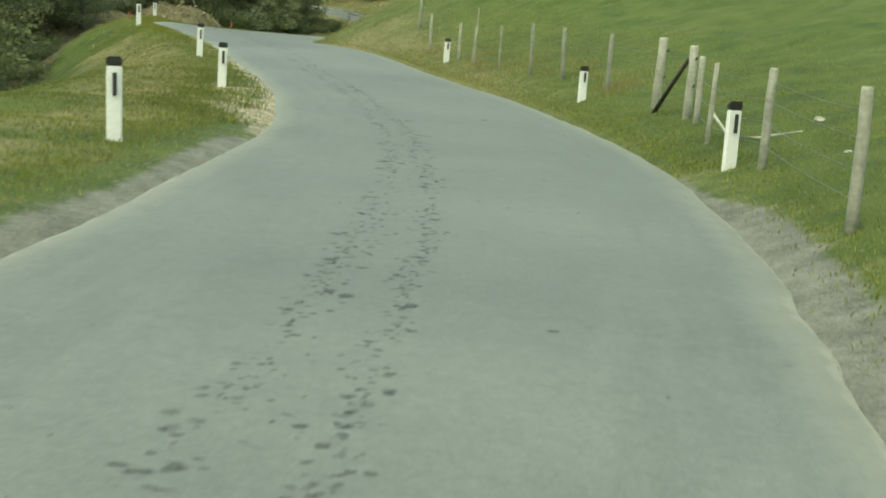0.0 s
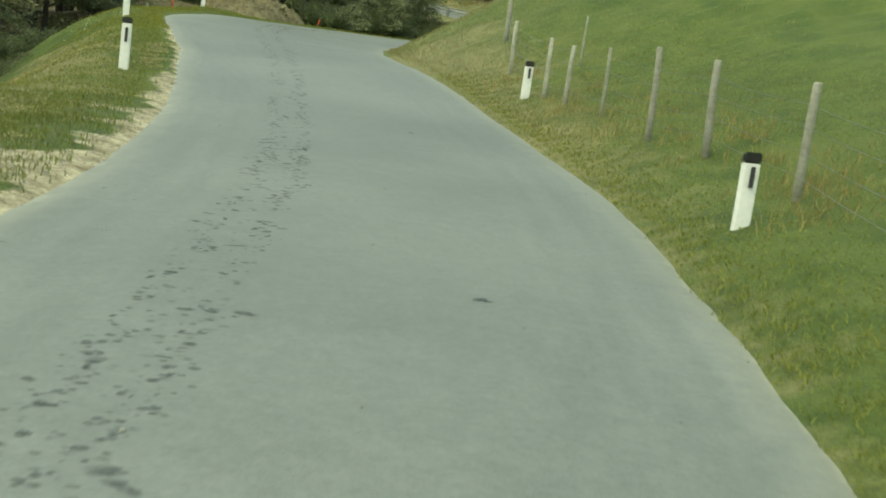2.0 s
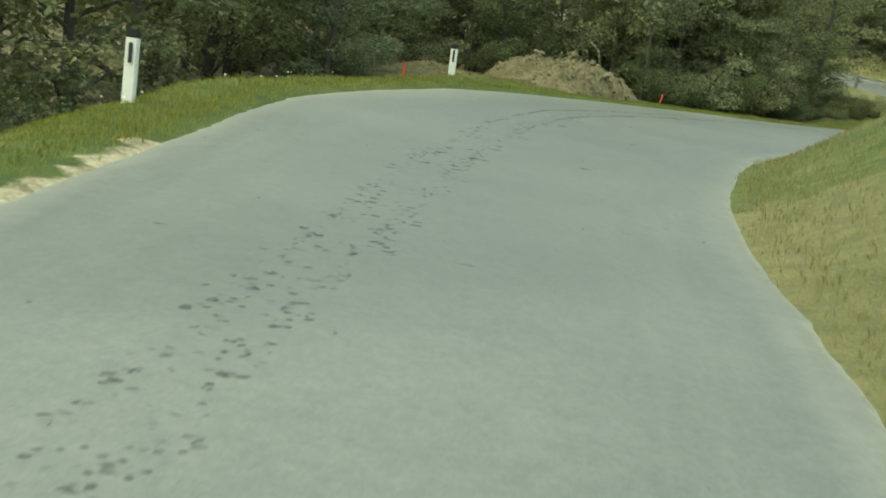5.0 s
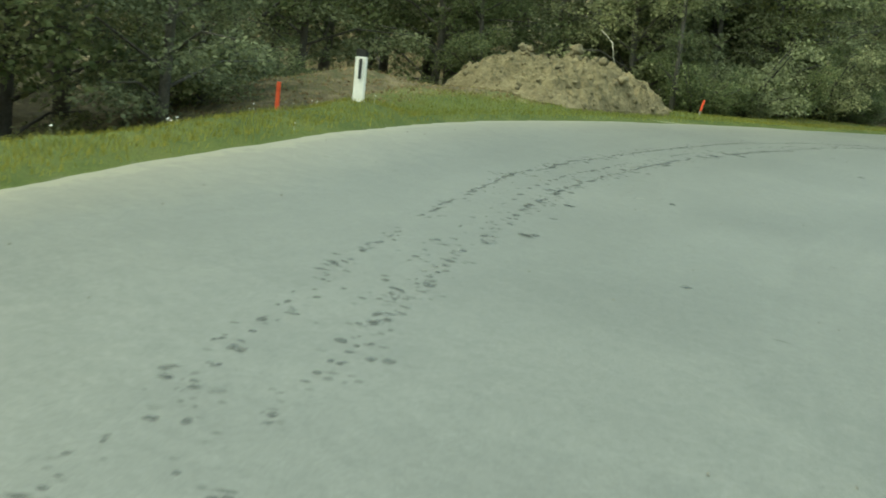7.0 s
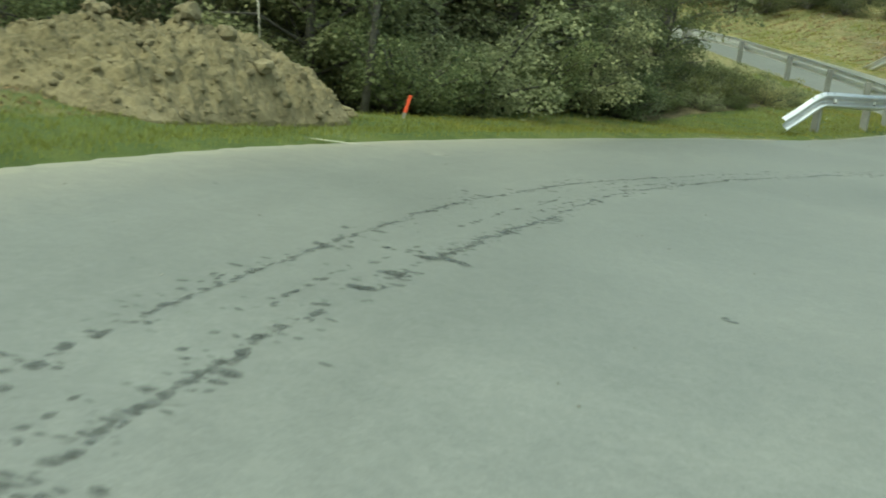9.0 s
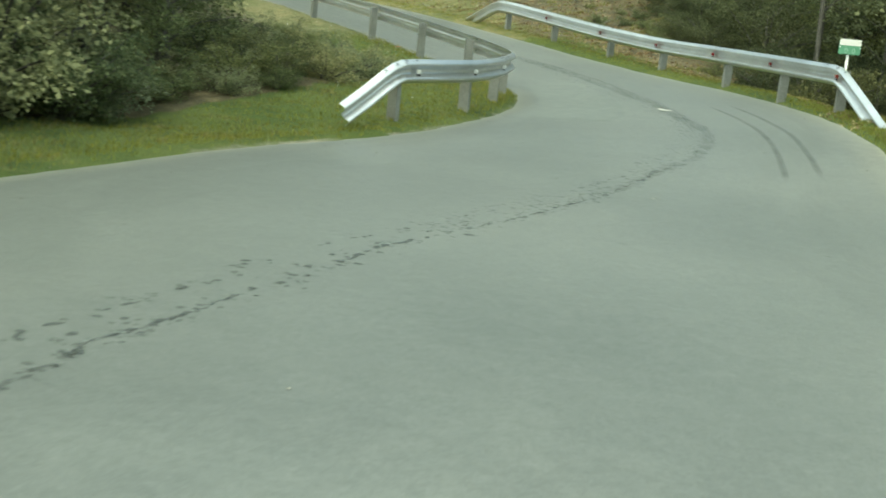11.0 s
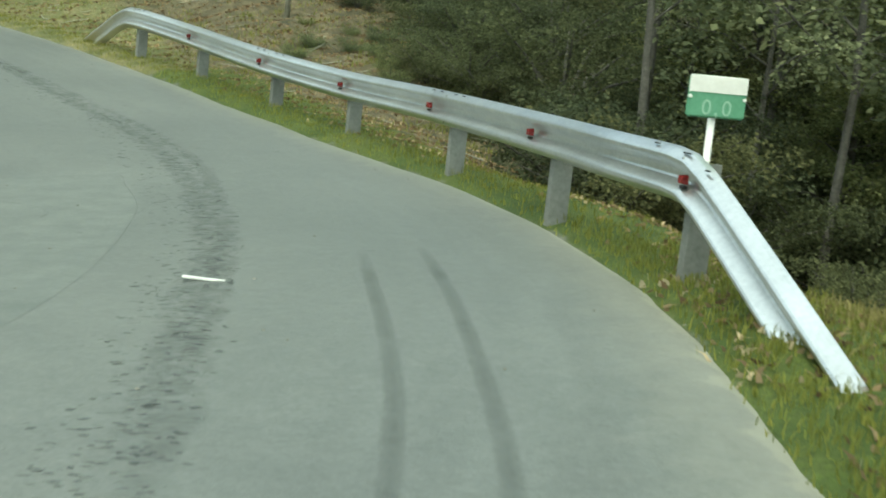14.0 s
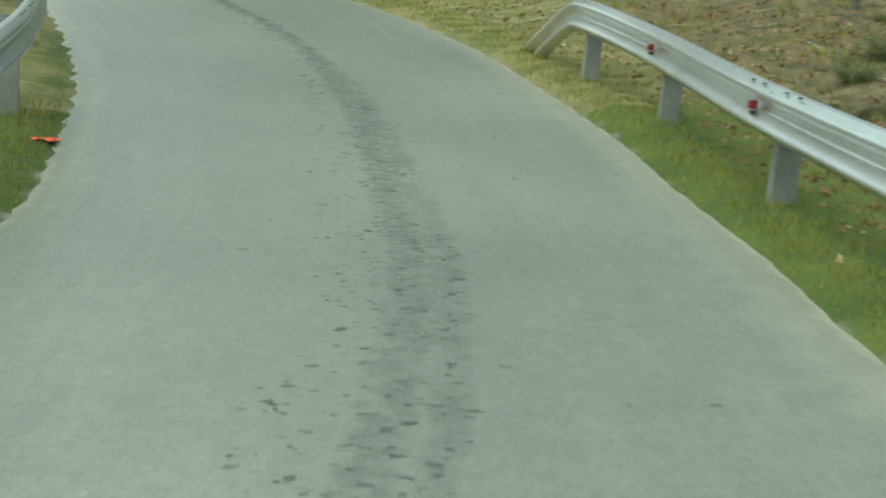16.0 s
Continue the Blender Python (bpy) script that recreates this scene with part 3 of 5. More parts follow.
def crash_barrier(name, rows, posts, reflectors, facing, label, red):
    """rows: x, y, z of the beam's middle; posts: places along it as (x, y); reflectors: the same."""
    thing = empty(name, pose(*rows[len(rows) // 2][:2], on_ground(*rows[len(rows) // 2][:2])), label, "crash barrier")
    inv = thing.matrix_basis.inverted()

    def add(nm, bm, mat, lab="", smooth=False, under=None):
        bmesh.ops.transform(bm, matrix=inv, verts=bm.verts[:])
        return part(nm, bm, mat, under or thing, lab, smooth)

    p = spline(rows, 0.14)
    bm = bmesh.new()
    beam(bm, p, facing)
    rail = add("beam", bm, ZINC, "corrugated galvanised steel beam")
    tan = np.gradient(p, axis=0)

    def nearest(x, y):
        i = int(((p[:, 0] - x) ** 2 + (p[:, 1] - y) ** 2).argmin())
        t = Vector((tan[i][0], tan[i][1], 0)).normalized()
        return Vector(p[i]), t, Vector((t.y, -t.x, 0)) * facing

    for x, y in posts:
        q, t, out = nearest(x, y)
        g = on_ground(*(q - out * 0.06)[:2]) - 0.25
        m = Matrix((t, out, Vector((0, 0, 1)))).transposed().to_4x4()
        m.translation = Vector((q.x, q.y, 0)) - out * 0.085
        bm = bmesh.new()
        top = q.z + 0.10
        for size, c in (((0.075, 0.007, top - g), (0, 0.072, (top + g) / 2)), ((0.075, 0.007, top - g), (0, -0.072, (top + g) / 2)), ((0.007, 0.137, top - g), (-0.034, 0, (top + g) / 2))):
            box(bm, size, c, 0.0, m)
        add("post", bm, ZINC_POST, "C-section galvanised steel post")
    for x, y in reflectors:
        q, t, out = nearest(x, y)
        m = Matrix((t, out, Vector((0, 0, 1)))).transposed().to_4x4()
        m.translation = q + out * 0.03
        bm = bmesh.new()
        ring = [(-0.024, -0.030), (0.024, -0.030), (0.027, 0.006), (0.015, 0.027), (-0.015, 0.027), (-0.027, 0.006)]
        lo = [bm.verts.new(m @ Vector((a, 0.0, b))) for a, b in ring]
        hi = [bm.verts.new(m @ Vector((a * 0.8, 0.045, b * 0.8))) for a, b in ring]
        bm.faces.new(hi)
        bm.faces.new(lo[::-1])
        for j in range(6):
            bm.faces.new((lo[j], lo[(j + 1) % 6], hi[(j + 1) % 6], hi[j]))
        bmesh.ops.recalc_face_normals(bm, faces=bm.faces[:])
        lens = add("reflector", bm, RED if red else WHITE, "red plastic reflector" if red else "white plastic reflector")
        bm = bmesh.new()
        box(bm, (0.055, 0.03, 0.02), (0, 0.015, -0.045), 0.004, m)
        add("bracket", bm, BLACK, "small dark bracket", under=lens)
    # bolted joints: round heads on the face, short dark studs along the upper fold
    for x, y in posts[::2]:
        q, t, out = nearest(x, y)
        for b in (-0.11, 0.11):
            bm = bmesh.new()
            tube(bm, [q + out * 0.05 + Vector((0, 0, b)), q + out * 0.075 + Vector((0, 0, b))], [0.018, 0.014], 8)
            add("bolt", bm, ZINC_POST, "round bolt head", under=rail)
        for k in (-0.24, -0.08, 0.08, 0.24):
            q, t, out = nearest(*(nearest(x, y)[0] + nearest(x, y)[1] * k)[:2])
            m = Matrix((t, out, Vector((0, 0, 1)))).transposed().to_4x4()
            m.translation = q + out * 0.050 + Vector((0, 0, 0.148)) + t * (k * 0.25)
            bm = bmesh.new()
            box(bm, (0.05, 0.014, 0.008), (0, 0, 0), 0.002, m)
            add("stud", bm, BLACK, "short dark stud", under=rail)
    return thing


RIGHT_RAIL = [(0.47, 68.80, 0.97), (0.46, 69.7, 1.32), (0.44, 70.62, 1.675), (0.425, 70.84, 1.742), (0.40, 71.02, 1.76), (0.27, 71.8, 1.77), (0.11, 73.2, 1.78), (-0.31, 75.5, 1.80), (-0.99, 77.6, 1.83),
              (-1.87, 79.6, 1.95), (-2.91, 82.0, 2.15), (-3.75, 83.4, 2.30), (-4.0, 83.8, 2.27), (-4.3, 84.3, 2.05), (-4.7, 84.9, 1.72)]
crash_barrier("crash_barrier", RIGHT_RAIL, [(0.4, 70.85), (0.17, 72.8), (-0.24, 75.1), (-0.92, 77.4), (-1.78, 79.38), (-2.77, 81.68), (-3.75, 83.45)],
              [(0.40, 70.86), (0.11, 73.15), (-0.31, 75.5), (-0.99, 77.55), (-1.87, 79.55), (-2.91, 81.9)], -1,
              "galvanised steel crash barrier with red reflectors and sloping ends", True)
LEFT_RAIL = [(-7.2, 66.9, 0.78), (-6.95, 67.2, 0.98), (-6.6, 67.6, 1.28), (-6.4, 67.85, 1.33), (-5.9, 68.5, 1.34), (-5.35, 69.6, 1.34), (-4.88, 71.2, 1.36), (-4.62, 72.7, 1.39), (-4.75, 74.1, 1.44),
             (-5.2, 75.7, 1.54), (-6.05, 77.6, 1.70), (-7.3, 79.8, 1.92), (-9.0, 82.0, 2.17), (-11.8, 84.1, 2.42), (-16.0, 87.0, 2.85), (-24.0, 90.4, 3.5)]
crash_barrier("crash_barrier", LEFT_RAIL, [(-6.5, 67.7), (-5.5, 69.2), (-4.88, 71.1), (-4.62, 72.7), (-5.2, 75.4), (-6.2, 77.4), (-7.4, 79.3), (-8.9, 81.3), (-10.6, 83.0), (-12.5, 84.6), (-14.5, 86.0), (-17, 87.5)],
              [(-6.3, 67.95), (-5.5, 69.2), (-4.9, 71.0)], 1,
              "galvanised steel crash barrier with white reflectors wrapped round the hairpin", False)


# ---- kilometre sign ----
def kilometre_sign(x, y, top, width=0.36, height=0.24):
    z = on_ground(x, y)
    thing = empty("kilometre_sign", pose(x, y, z, 0, -1, 2), "small green and white kilometre sign on a white pole", "road sign")
    h = top - z
    bm = bmesh.new()
    tube(bm, [(0, 0, -0.3), (0, 0, h - height * 0.5)], [0.022, 0.022], 10)
    part("pole", bm, WHITE, thing, "white painted steel pole", True)
    bm = bmesh.new()
    box(bm, (width, 0.022, height), (0, -0.036, h - height / 2), 0.010)
    part("plate", bm, GREEN, thing, "green enamel plate")
    bm = bmesh.new()
    box(bm, (width * 0.985, 0.012, height * 0.42), (0, -0.045, h - height * 0.215), 0.005)
    part("header", bm, WHITE, thing, "blank white upper field")
    for sign_name, char, dx in (("digit", "0", -0.062), ("comma", ",", 0.0), ("digit", "0", 0.062)):
        curve = bpy.data.curves.new(sign_name, "FONT")
        curve.body, curve.size, curve.align_x, curve.extrude = char, height * 0.52, "CENTER", 0.001
        tmp = new(sign_name, curve)
        me = bpy.data.meshes.new_from_object(tmp.evaluated_get(bpy.context.evaluated_depsgraph_get()))
        bpy.data.objects.remove(tmp)
        glyph = new(sign_name, me)
        me.materials.clear()
        me.materials.append(PALE_GREEN)
        glyph.parent = thing
        glyph.matrix_basis = pose(dx, -0.0495, h - height * 0.93, 90, 0, 0)
        tagged(glyph, "faded pale character")
    for s in (-1, 1):
        bm = bmesh.new()
        tube(bm, [(s * width * 0.46, -0.03, h - height * 0.52), (s * width * 0.46, -0.054, h - height * 0.52)], [0.013, 0.010], 8)
        part("rivet", bm, WHITE, thing, "pale rivet")
    return thing


kilometre_sign(0.565, 70.98, 2.335)


# ---- heap of soil ----
def soil_heap(cx, cy, rx, ry, height, turn, name, label, seed, clods):
    z0 = on_ground(cx, cy)
    bm = bmesh.new()
    n = 150
    grid = []
    for j in range(n + 1):
        row = []
        for i in range(n + 1):
            u, v = 2 * i / n - 1, 2 * j / n - 1
            r = math.hypot(u, v) * (1 + 0.18 * noise.noise((u * 1.6 + seed, v * 1.6, 1)))
            h = max(0.0, 1 - r ** 3.0) ** 0.9 * height * (1 - 0.35 * min(1, max(0, (-u * 0.9 - v * 0.3 - 0.35) / 0.6)))
            for bu, bv, bh, br in ((-0.34, -0.1, 0.09, 0.006), (0.10, 0.05, 0.12, 0.006), (0.42, 0.0, 0.08, 0.03)):
                h += bh * math.exp(-((u - bu) ** 2 + (v - bv) ** 2) / br)
            x, y = u * rx, v * ry
            h += (0.12 * noise.noise((x * 1.3, y * 1.3, seed)) + 0.10 * abs(noise.noise((x * 3.5, y * 3.5, seed))) + 0.13 * noise.noise((x * 6, y * 6, seed)) + 0.075 * noise.noise((x * 14, y * 14, seed))) * min(1, h * 3) * min(1, height)
            cell = noise.voronoi((x * 4.5, y * 4.5, seed))[0]
            h += (0.11 * min(0.6, cell[1] - cell[0]) - 0.02) * min(1, h * 3)
            cell = noise.voronoi((x * 10, y * 10, seed))[0]
            h += 0.045 * min(0.7, cell[1] - cell[0]) * min(1, h * 3)
            a = radians(turn)
            wx, wy = cx + x * math.cos(a) - y * math.sin(a), cy + x * math.sin(a) + y * math.cos(a)
            row.append((wx, wy, h))
        grid.append(row)
    flat = [p for row in grid for p in row]
    gz = ground_z([p[0] for p in flat], [p[1] for p in flat])
    vs = [bm.verts.new((p[0] - cx, p[1] - cy, g - 0.12 + (p[2] * 1.0 + 0.12 if p[2] > 0.01 else 0) - z0)) for p, g in zip(flat, gz)]
    for j in range(n):
        for i in range(n):
            k = j * (n + 1) + i
            bm.faces.new((vs[k], vs[k + 1], vs[k + n + 2], vs[k + n + 1]))
    tops = [v.co.copy() for v, p in zip(vs, flat) if p[2] > 0.06]
    thing = empty(name, pose(cx, cy, z0), label, "soil heap")
    part("soil_body", bm, DIRT, thing)
    rnd = random.Random(seed)
    bm = bmesh.new()
    for _ in range(clods):
        c = rnd.choice(tops)
        s = rnd.uniform(0.012, 0.034) * (1.7 if rnd.random() < 0.05 else 1)
        geo = bmesh.ops.create_icosphere(bm, subdivisions=1, radius=s)["verts"]
        for v in geo:
            v.co = v.co * rnd.uniform(0.55, 1.3) + Vector((c.x, c.y, c.z + s * 0.1))
    ob = part("loose_soil", bm, DIRT, thing, "loose clods of clay")
    tagged(ob, kind="stuff")
    # clods that stand out singly: a few shared shapes, two large ones on the crest
    shapes = []
    for k in range(5):
        bm = bmesh.new()
        bmesh.ops.create_icosphere(bm, subdivisions=2, radius=1.0)
        for v in bm.verts:
            v.co = v.co * (1 + 0.45 * noise.noise(v.co * 1.3 + Vector((k * 7.0, seed, 0))) + 0.2 * noise.noise(v.co * 3.1 + Vector((0, k * 5.0, 2))))
            v.co.z *= 0.8
        shape = bpy.data.meshes.new("clod")
        bm.to_mesh(shape)
        bm.free()
        shape.materials.append(CLOD)
        shapes.append(shape)

    def clod(at, size):
        ob = new("clod", rnd.choice(shapes))
        ob.parent = thing
        ob.matrix_basis = pose(*at, rnd.uniform(-30, 30), rnd.uniform(-30, 30), rnd.uniform(0, 360)) @ Matrix.Diagonal((size, size * rnd.uniform(0.7, 1.1), size * rnd.uniform(0.7, 1.2), 1))

    def crest(u):
        near = [c for c in tops if abs(c.x * math.cos(radians(turn)) + c.y * math.sin(radians(turn)) - u * rx) < 0.06]
        return max(near, key=lambda c: c.z)

    for u, size in ((-0.42, 0.13), (-0.36, 0.09), (0.12, 0.15), (0.04, 0.09), (0.62, 0.10), (0.78, 0.12), (-0.1, 0.07), (0.32, 0.07)):
        c = crest(u)
        clod((c.x, c.y, c.z + size * 0.45), size)
    for _ in range(130):
        c = rnd.choice(tops)
        size = rnd.uniform(0.03, 0.06) * (1.5 if rnd.random() < 0.1 else 1)
        clod((c.x, c.y, c.z + size * 0.25), size)
    return thing


soil_heap(-14.0, 55.25, 1.78, 2.5, 0.76, -18, "soil_heap", "rough heap of dug yellow-brown clay soil on the verge", 4, 900)


# ---- trees and bushes ----
def leaf_cloud(rnd, centres, per, size, flat, droop=0.0):
    """Arrays of small folded leaves in flat sprays round centres, hanging at their rims."""
    q = np.array(centres, float)
    area = q[:, 3] ** 2
    c = np.repeat(q, np.maximum(2, (area / area.sum() * per * len(q)).astype(int)), axis=0)
    n = len(c)
    g = np.random.RandomState(rnd.randrange(1 << 30))
    ang, r = g.uniform(0, math.tau, n), g.uniform(0, 1, n) ** 0.55
    out = np.stack([np.cos(ang), np.sin(ang), np.zeros(n)], 1)
    p = c[:, :3] + out * (r * c[:, 3])[:, None]
    p[:, 2] += c[:, 3] * (flat * g.normal(0, 0.5, n) - droop * r ** 2)
    a = out * 0.8 + g.normal(size=(n, 3)) * [0.7, 0.7, 0.35] - [0, 0, droop * 0.6]
    a /= np.linalg.norm(a, axis=1)[:, None]
    b = np.cross(a, g.normal(size=(n, 3)) * 0.85 + [0, 0, 1])
    b /= np.linalg.norm(b, axis=1)[:, None] + 1e-9
    s = (size * g.uniform(0.6, 1.35, n))[:, None]
    nn = np.cross(a, b)
    v = np.stack([p, p + a * s * 0.5 + b * s * 0.34 + nn * s * 0.10, p + a * s, p + a * s * 0.5 - b * s * 0.34 + nn * s * 0.10], 1).reshape(-1, 3)
    f = np.arange(n * 4).reshape(-1, 4)
    return v, f


def tree(kind, seed, height, spread, leaves, size, leaf_mat, label, low=0.25, trunk=0.16):
    rnd = random.Random(seed)
    thing = empty("tree" if kind != "bush" else "bush", pose(0, 0, -200), label, "tree" if kind != "bush" else "bush", "roadside wood")
    bm = bmesh.new()
    lean = Vector((rnd.uniform(-0.05, 0.05), rnd.uniform(-0.05, 0.05), 1))
    centres = []
    if kind != "bush":
        pts = [lean * (height * k / 7) + Vector((rnd.uniform(-1, 1), rnd.uniform(-1, 1), 0)) * 0.06 * (k > 0) for k in range(8)]
        pts[0].z = -0.5
        tube(bm, pts, [trunk * (1.25 if k == 0 else 1 - k / 8.5) for k in range(8)], 9)
    if kind == "spruce":
        levels = int(height * 2.6)
        for k in range(levels):
            h = height * (low + (1 - low) * k / levels)
            reach = spread * (1 - k / levels) ** 0.8 + 0.15
            for j in range(6):
                ang = rnd.uniform(0, math.tau)
                tip = lean * h + Vector((math.cos(ang) * reach, math.sin(ang) * reach, -0.28 * reach))
                tube(bm, [lean * h, (lean * h + tip) / 2 + Vector((0, 0, 0.05)), tip], [0.025, 0.016, 0.006], 4, False)
                for t in (0.35, 0.6, 0.85):
                    q = lean * h + (tip - lean * h) * t
                    centres.append((q.x, q.y, q.z, 0.12 + reach * 0.17))
        v, f = leaf_cloud(rnd, centres, max(3, leaves // len(centres)), size, 0.5, 0.35)
    else:
        limbs = 24 if kind == "tree" else 17
        for k in range(limbs):
            h = height * (low + (0.95 - low) * (k + rnd.random()) / limbs) if kind == "tree" else rnd.uniform(0.0, 0.2)
            ang = k * 2.4 + rnd.uniform(-0.5, 0.5)
            up = rnd.uniform(0.15, 0.6) if kind == "tree" else rnd.uniform(0.4, 1.6)
            taper = math.sin(math.pi * min(1, 0.25 + 0.75 * (h / height))) ** 0.6 if kind == "tree" else 1
            reach = spread * taper * rnd.uniform(0.55, 1.05)
            root = lean * h
            d = Vector((math.cos(ang), math.sin(ang), up)).normalized() if kind == "tree" else Vector((math.cos(ang), math.sin(ang), up * 0.9))
            if kind == "bush":
                reach = spread * rnd.uniform(0.5, 1.0)
                d = d.normalized() * Vector((1, 1, height / max(spread, 0.1))).length * 0.75
            tip = root + d * reach
            mid = (root + tip) / 2 + Vector((0, 0, reach * 0.10))
            r0 = trunk * (0.34 if kind == "tree" else 0.22)
            tube(bm, [root, mid, tip], [r0, r0 * 0.6, r0 * 0.2], 5, False)
            side = Vector((-d.y, d.x, 0))
            for t in (0.42, 0.66, 0.86, 1.02):
                q = root + (tip - root) * t + side * rnd.uniform(-0.28, 0.28) * reach * t + Vector((0, 0, rnd.uniform(-0.06, 0.10) * spread))
                if kind == "tree":
                    tube(bm, [root + (tip - root) * t * 0.8, q], [r0 * 0.3, r0 * 0.1], 4, False)
                centres.append((q.x, q.y, max(q.z, 0.12), rnd.uniform(0.15, 0.30) * (0.5 * spread + 0.5 * reach)))
        v, f = leaf_cloud(rnd, centres, max(3, leaves // len(centres)), size, 0.34 if kind == "tree" else 0.5, 0.45)
    part("trunk" if kind != "bush" else "stem", bm, BARK, thing, smooth=True)
    me = bpy.data.meshes.new("crown")
    me.from_pydata([tuple(a) for a in v], [], [tuple(a) for a in f])
    me.materials.append(leaf_mat)
    me.update()
    crown = new("crown", me)
    crown.parent = thing
    return thing


KINDS = [
    tree("tree", 11, 9.0, 2.8, 6600, 0.125, LEAF, "leafy broadleaf tree with layered dark green crown", 0.08, 0.15),
    tree("tree", 12, 11.0, 3.2, 6000, 0.15, LEAF, "tall broadleaf tree with dark green leaves", 0.14, 0.17),
    tree("tree", 13, 8.0, 2.6, 6600, 0.12, LEAF_PALE, "broadleaf tree with pale greyish green leaves", 0.06, 0.13),
    tree("spruce", 14, 13.0, 2.2, 3000, 0.18, NEEDLE, "tall dark spruce tree with bare lower trunk", 0.22, 0.14),
    tree("bush", 15, 1.7, 1.5, 6500, 0.070, LEAF, "dense dark green bush at the edge of the wood"),
    tree("bush", 16, 1.4, 1.3, 6000, 0.065, LEAF_LIGHT, "dense pale green bush at the edge of the wood"),
    tree("tree", 17, 11.0, 2.4, 3600, 0.12, LEAF_PALE, "slender tree with a bare grey trunk and a high crown", 0.26, 0.068),
    tree("tree", 18, 6.5, 2.6, 11000, 0.095, LEAF_PALE, "broadleaf tree with pale branches hanging low to the ground", 0.02, 0.11),
    tree("bush", 19, 1.9, 1.6, 8500, 0.060, LEAF_DARK, "shady dark green bush under the trees"),
    tree("tree", 20, 6.0, 2.4, 11000, 0.09, LEAF, "broadleaf tree with dark branches hanging low to the ground", 0.02, 0.11),
]
rnd = random.Random(5)


def plant(kind, x, y, scale=1.0):
    m = pose(x, y, on_ground(x, y) - 0.05, rnd.uniform(-3, 3), rnd.uniform(-3, 3), rnd.uniform(0, 360))
    ob = copy_thing(KINDS[kind], m)
    ob.scale = (scale,) * 3
    return ob


def clear_of(x, y, gap):
    i, d = near_road([x], [y])
    return abs(d[0]) - (W_RIGHT[i[0]] if d[0] > 0 else W_LEFT[i[0]]) > gap


# the wood below the outer side of the road: bushes in front, then trees
for y in np.arange(24, 66, 1.8):
    i = int(np.abs(SPINE[:, 1] - y).argmin())
    front = float(np.interp(y, [20, 24, 28, 34, 40, 44, 47, 51, 56, 58.5, 66], [9.5, 8.0, 4.2, 3.8, 3.8, 3.2, 3.6, 6.4, 5.0, 2.9, 2.4]))
    for row, gap in enumerate((0.0, 2.4, 5.4, 9.0)):
        d = -(W_LEFT[i] + front + gap + rnd.uniform(-0.4, 0.8))
        p = SPINE[i, :2] + RIGHT[i] * d + TAN[i] * rnd.uniform(-0.8, 0.8)
        if not clear_of(*p, 1.5) or rnd.random() < (0.25, 0.1, 0.2, 0.1)[row] or (y < 36 and row > 1) or (y < 48 and row > 2):
            continue
        if p[0] > -9.8 and p[1] > 66:  # the grass before the barrier's end stays open
            p = (-13.6, 68.6)
        low = (4, 8, 4) if y < 42 else (4, 7, 9) if y < 54 else (4, 7, 9)
        plant(rnd.choice(low) if row == 0 else rnd.choice((7, 9)) if row == 1 and y > 52 else rnd.choice((0, 2, 1, 0, 2, 3)), *p, rnd.uniform(0.5, 0.85) if row == 0 else rnd.uniform(0.75, 1.15))
# inside the hairpin
for k in range(20):
    p = (rnd.uniform(-16, -11.8), rnd.uniform(62, 68))
    if clear_of(*p, 2.6):
        plant(rnd.choice((0, 2, 7, 5, 4)) if clear_of(*p, 3.5) else rnd.choice((4, 5)), *p, rnd.uniform(0.6, 1.0))
for k in range(9):
    p = (rnd.uniform(-15.5, -10.5), rnd.uniform(70, 84))
    if clear_of(*p, 2.6):
        plant(rnd.choice((0, 2, 4, 5)), *p, rnd.uniform(0.6, 1.0))
for x, y, k, sc in ((-12.2, 62.3, 5, 1.3), (-14.6, 61.2, 7, 0.9), (-11.5, 63.8, 4, 0.9), (-12.9, 60.6, 4, 1.0), (-11.0, 65.3, 5, 1.2), (-13.6, 64.4, 7, 0.85), (-12.3, 66.6, 7, 0.75), (-10.3, 66.6, 5, 0.7), (-9.6, 67.9, 4, 0.4), (-10.2, 70.8, 2, 0.85), (-11.2, 73.8, 1, 0.75), (-12.2, 76.8, 2, 0.9), (-9.9, 69.0, 9, 0.5), (-12.6, 61.0, 4, 0.7), (-12.5, 65.5, 0, 0.8), (-17.4, 45.2, 7, 0.9), (-16.8, 47.4, 4, 0.8)):
    plant(k, x, y, sc)
for k in range(46):
    p = (rnd.uniform(-11.2, -6.2), rnd.uniform(67.6, 76.5))
    if clear_of(*p, 2.4) and (p[0] + 6.6) * 0.9 < -(71.0 - p[1]) * 0.25:
        plant(rnd.choice((5, 4, 5, 8)), *p, rnd.uniform(0.22, 0.5))
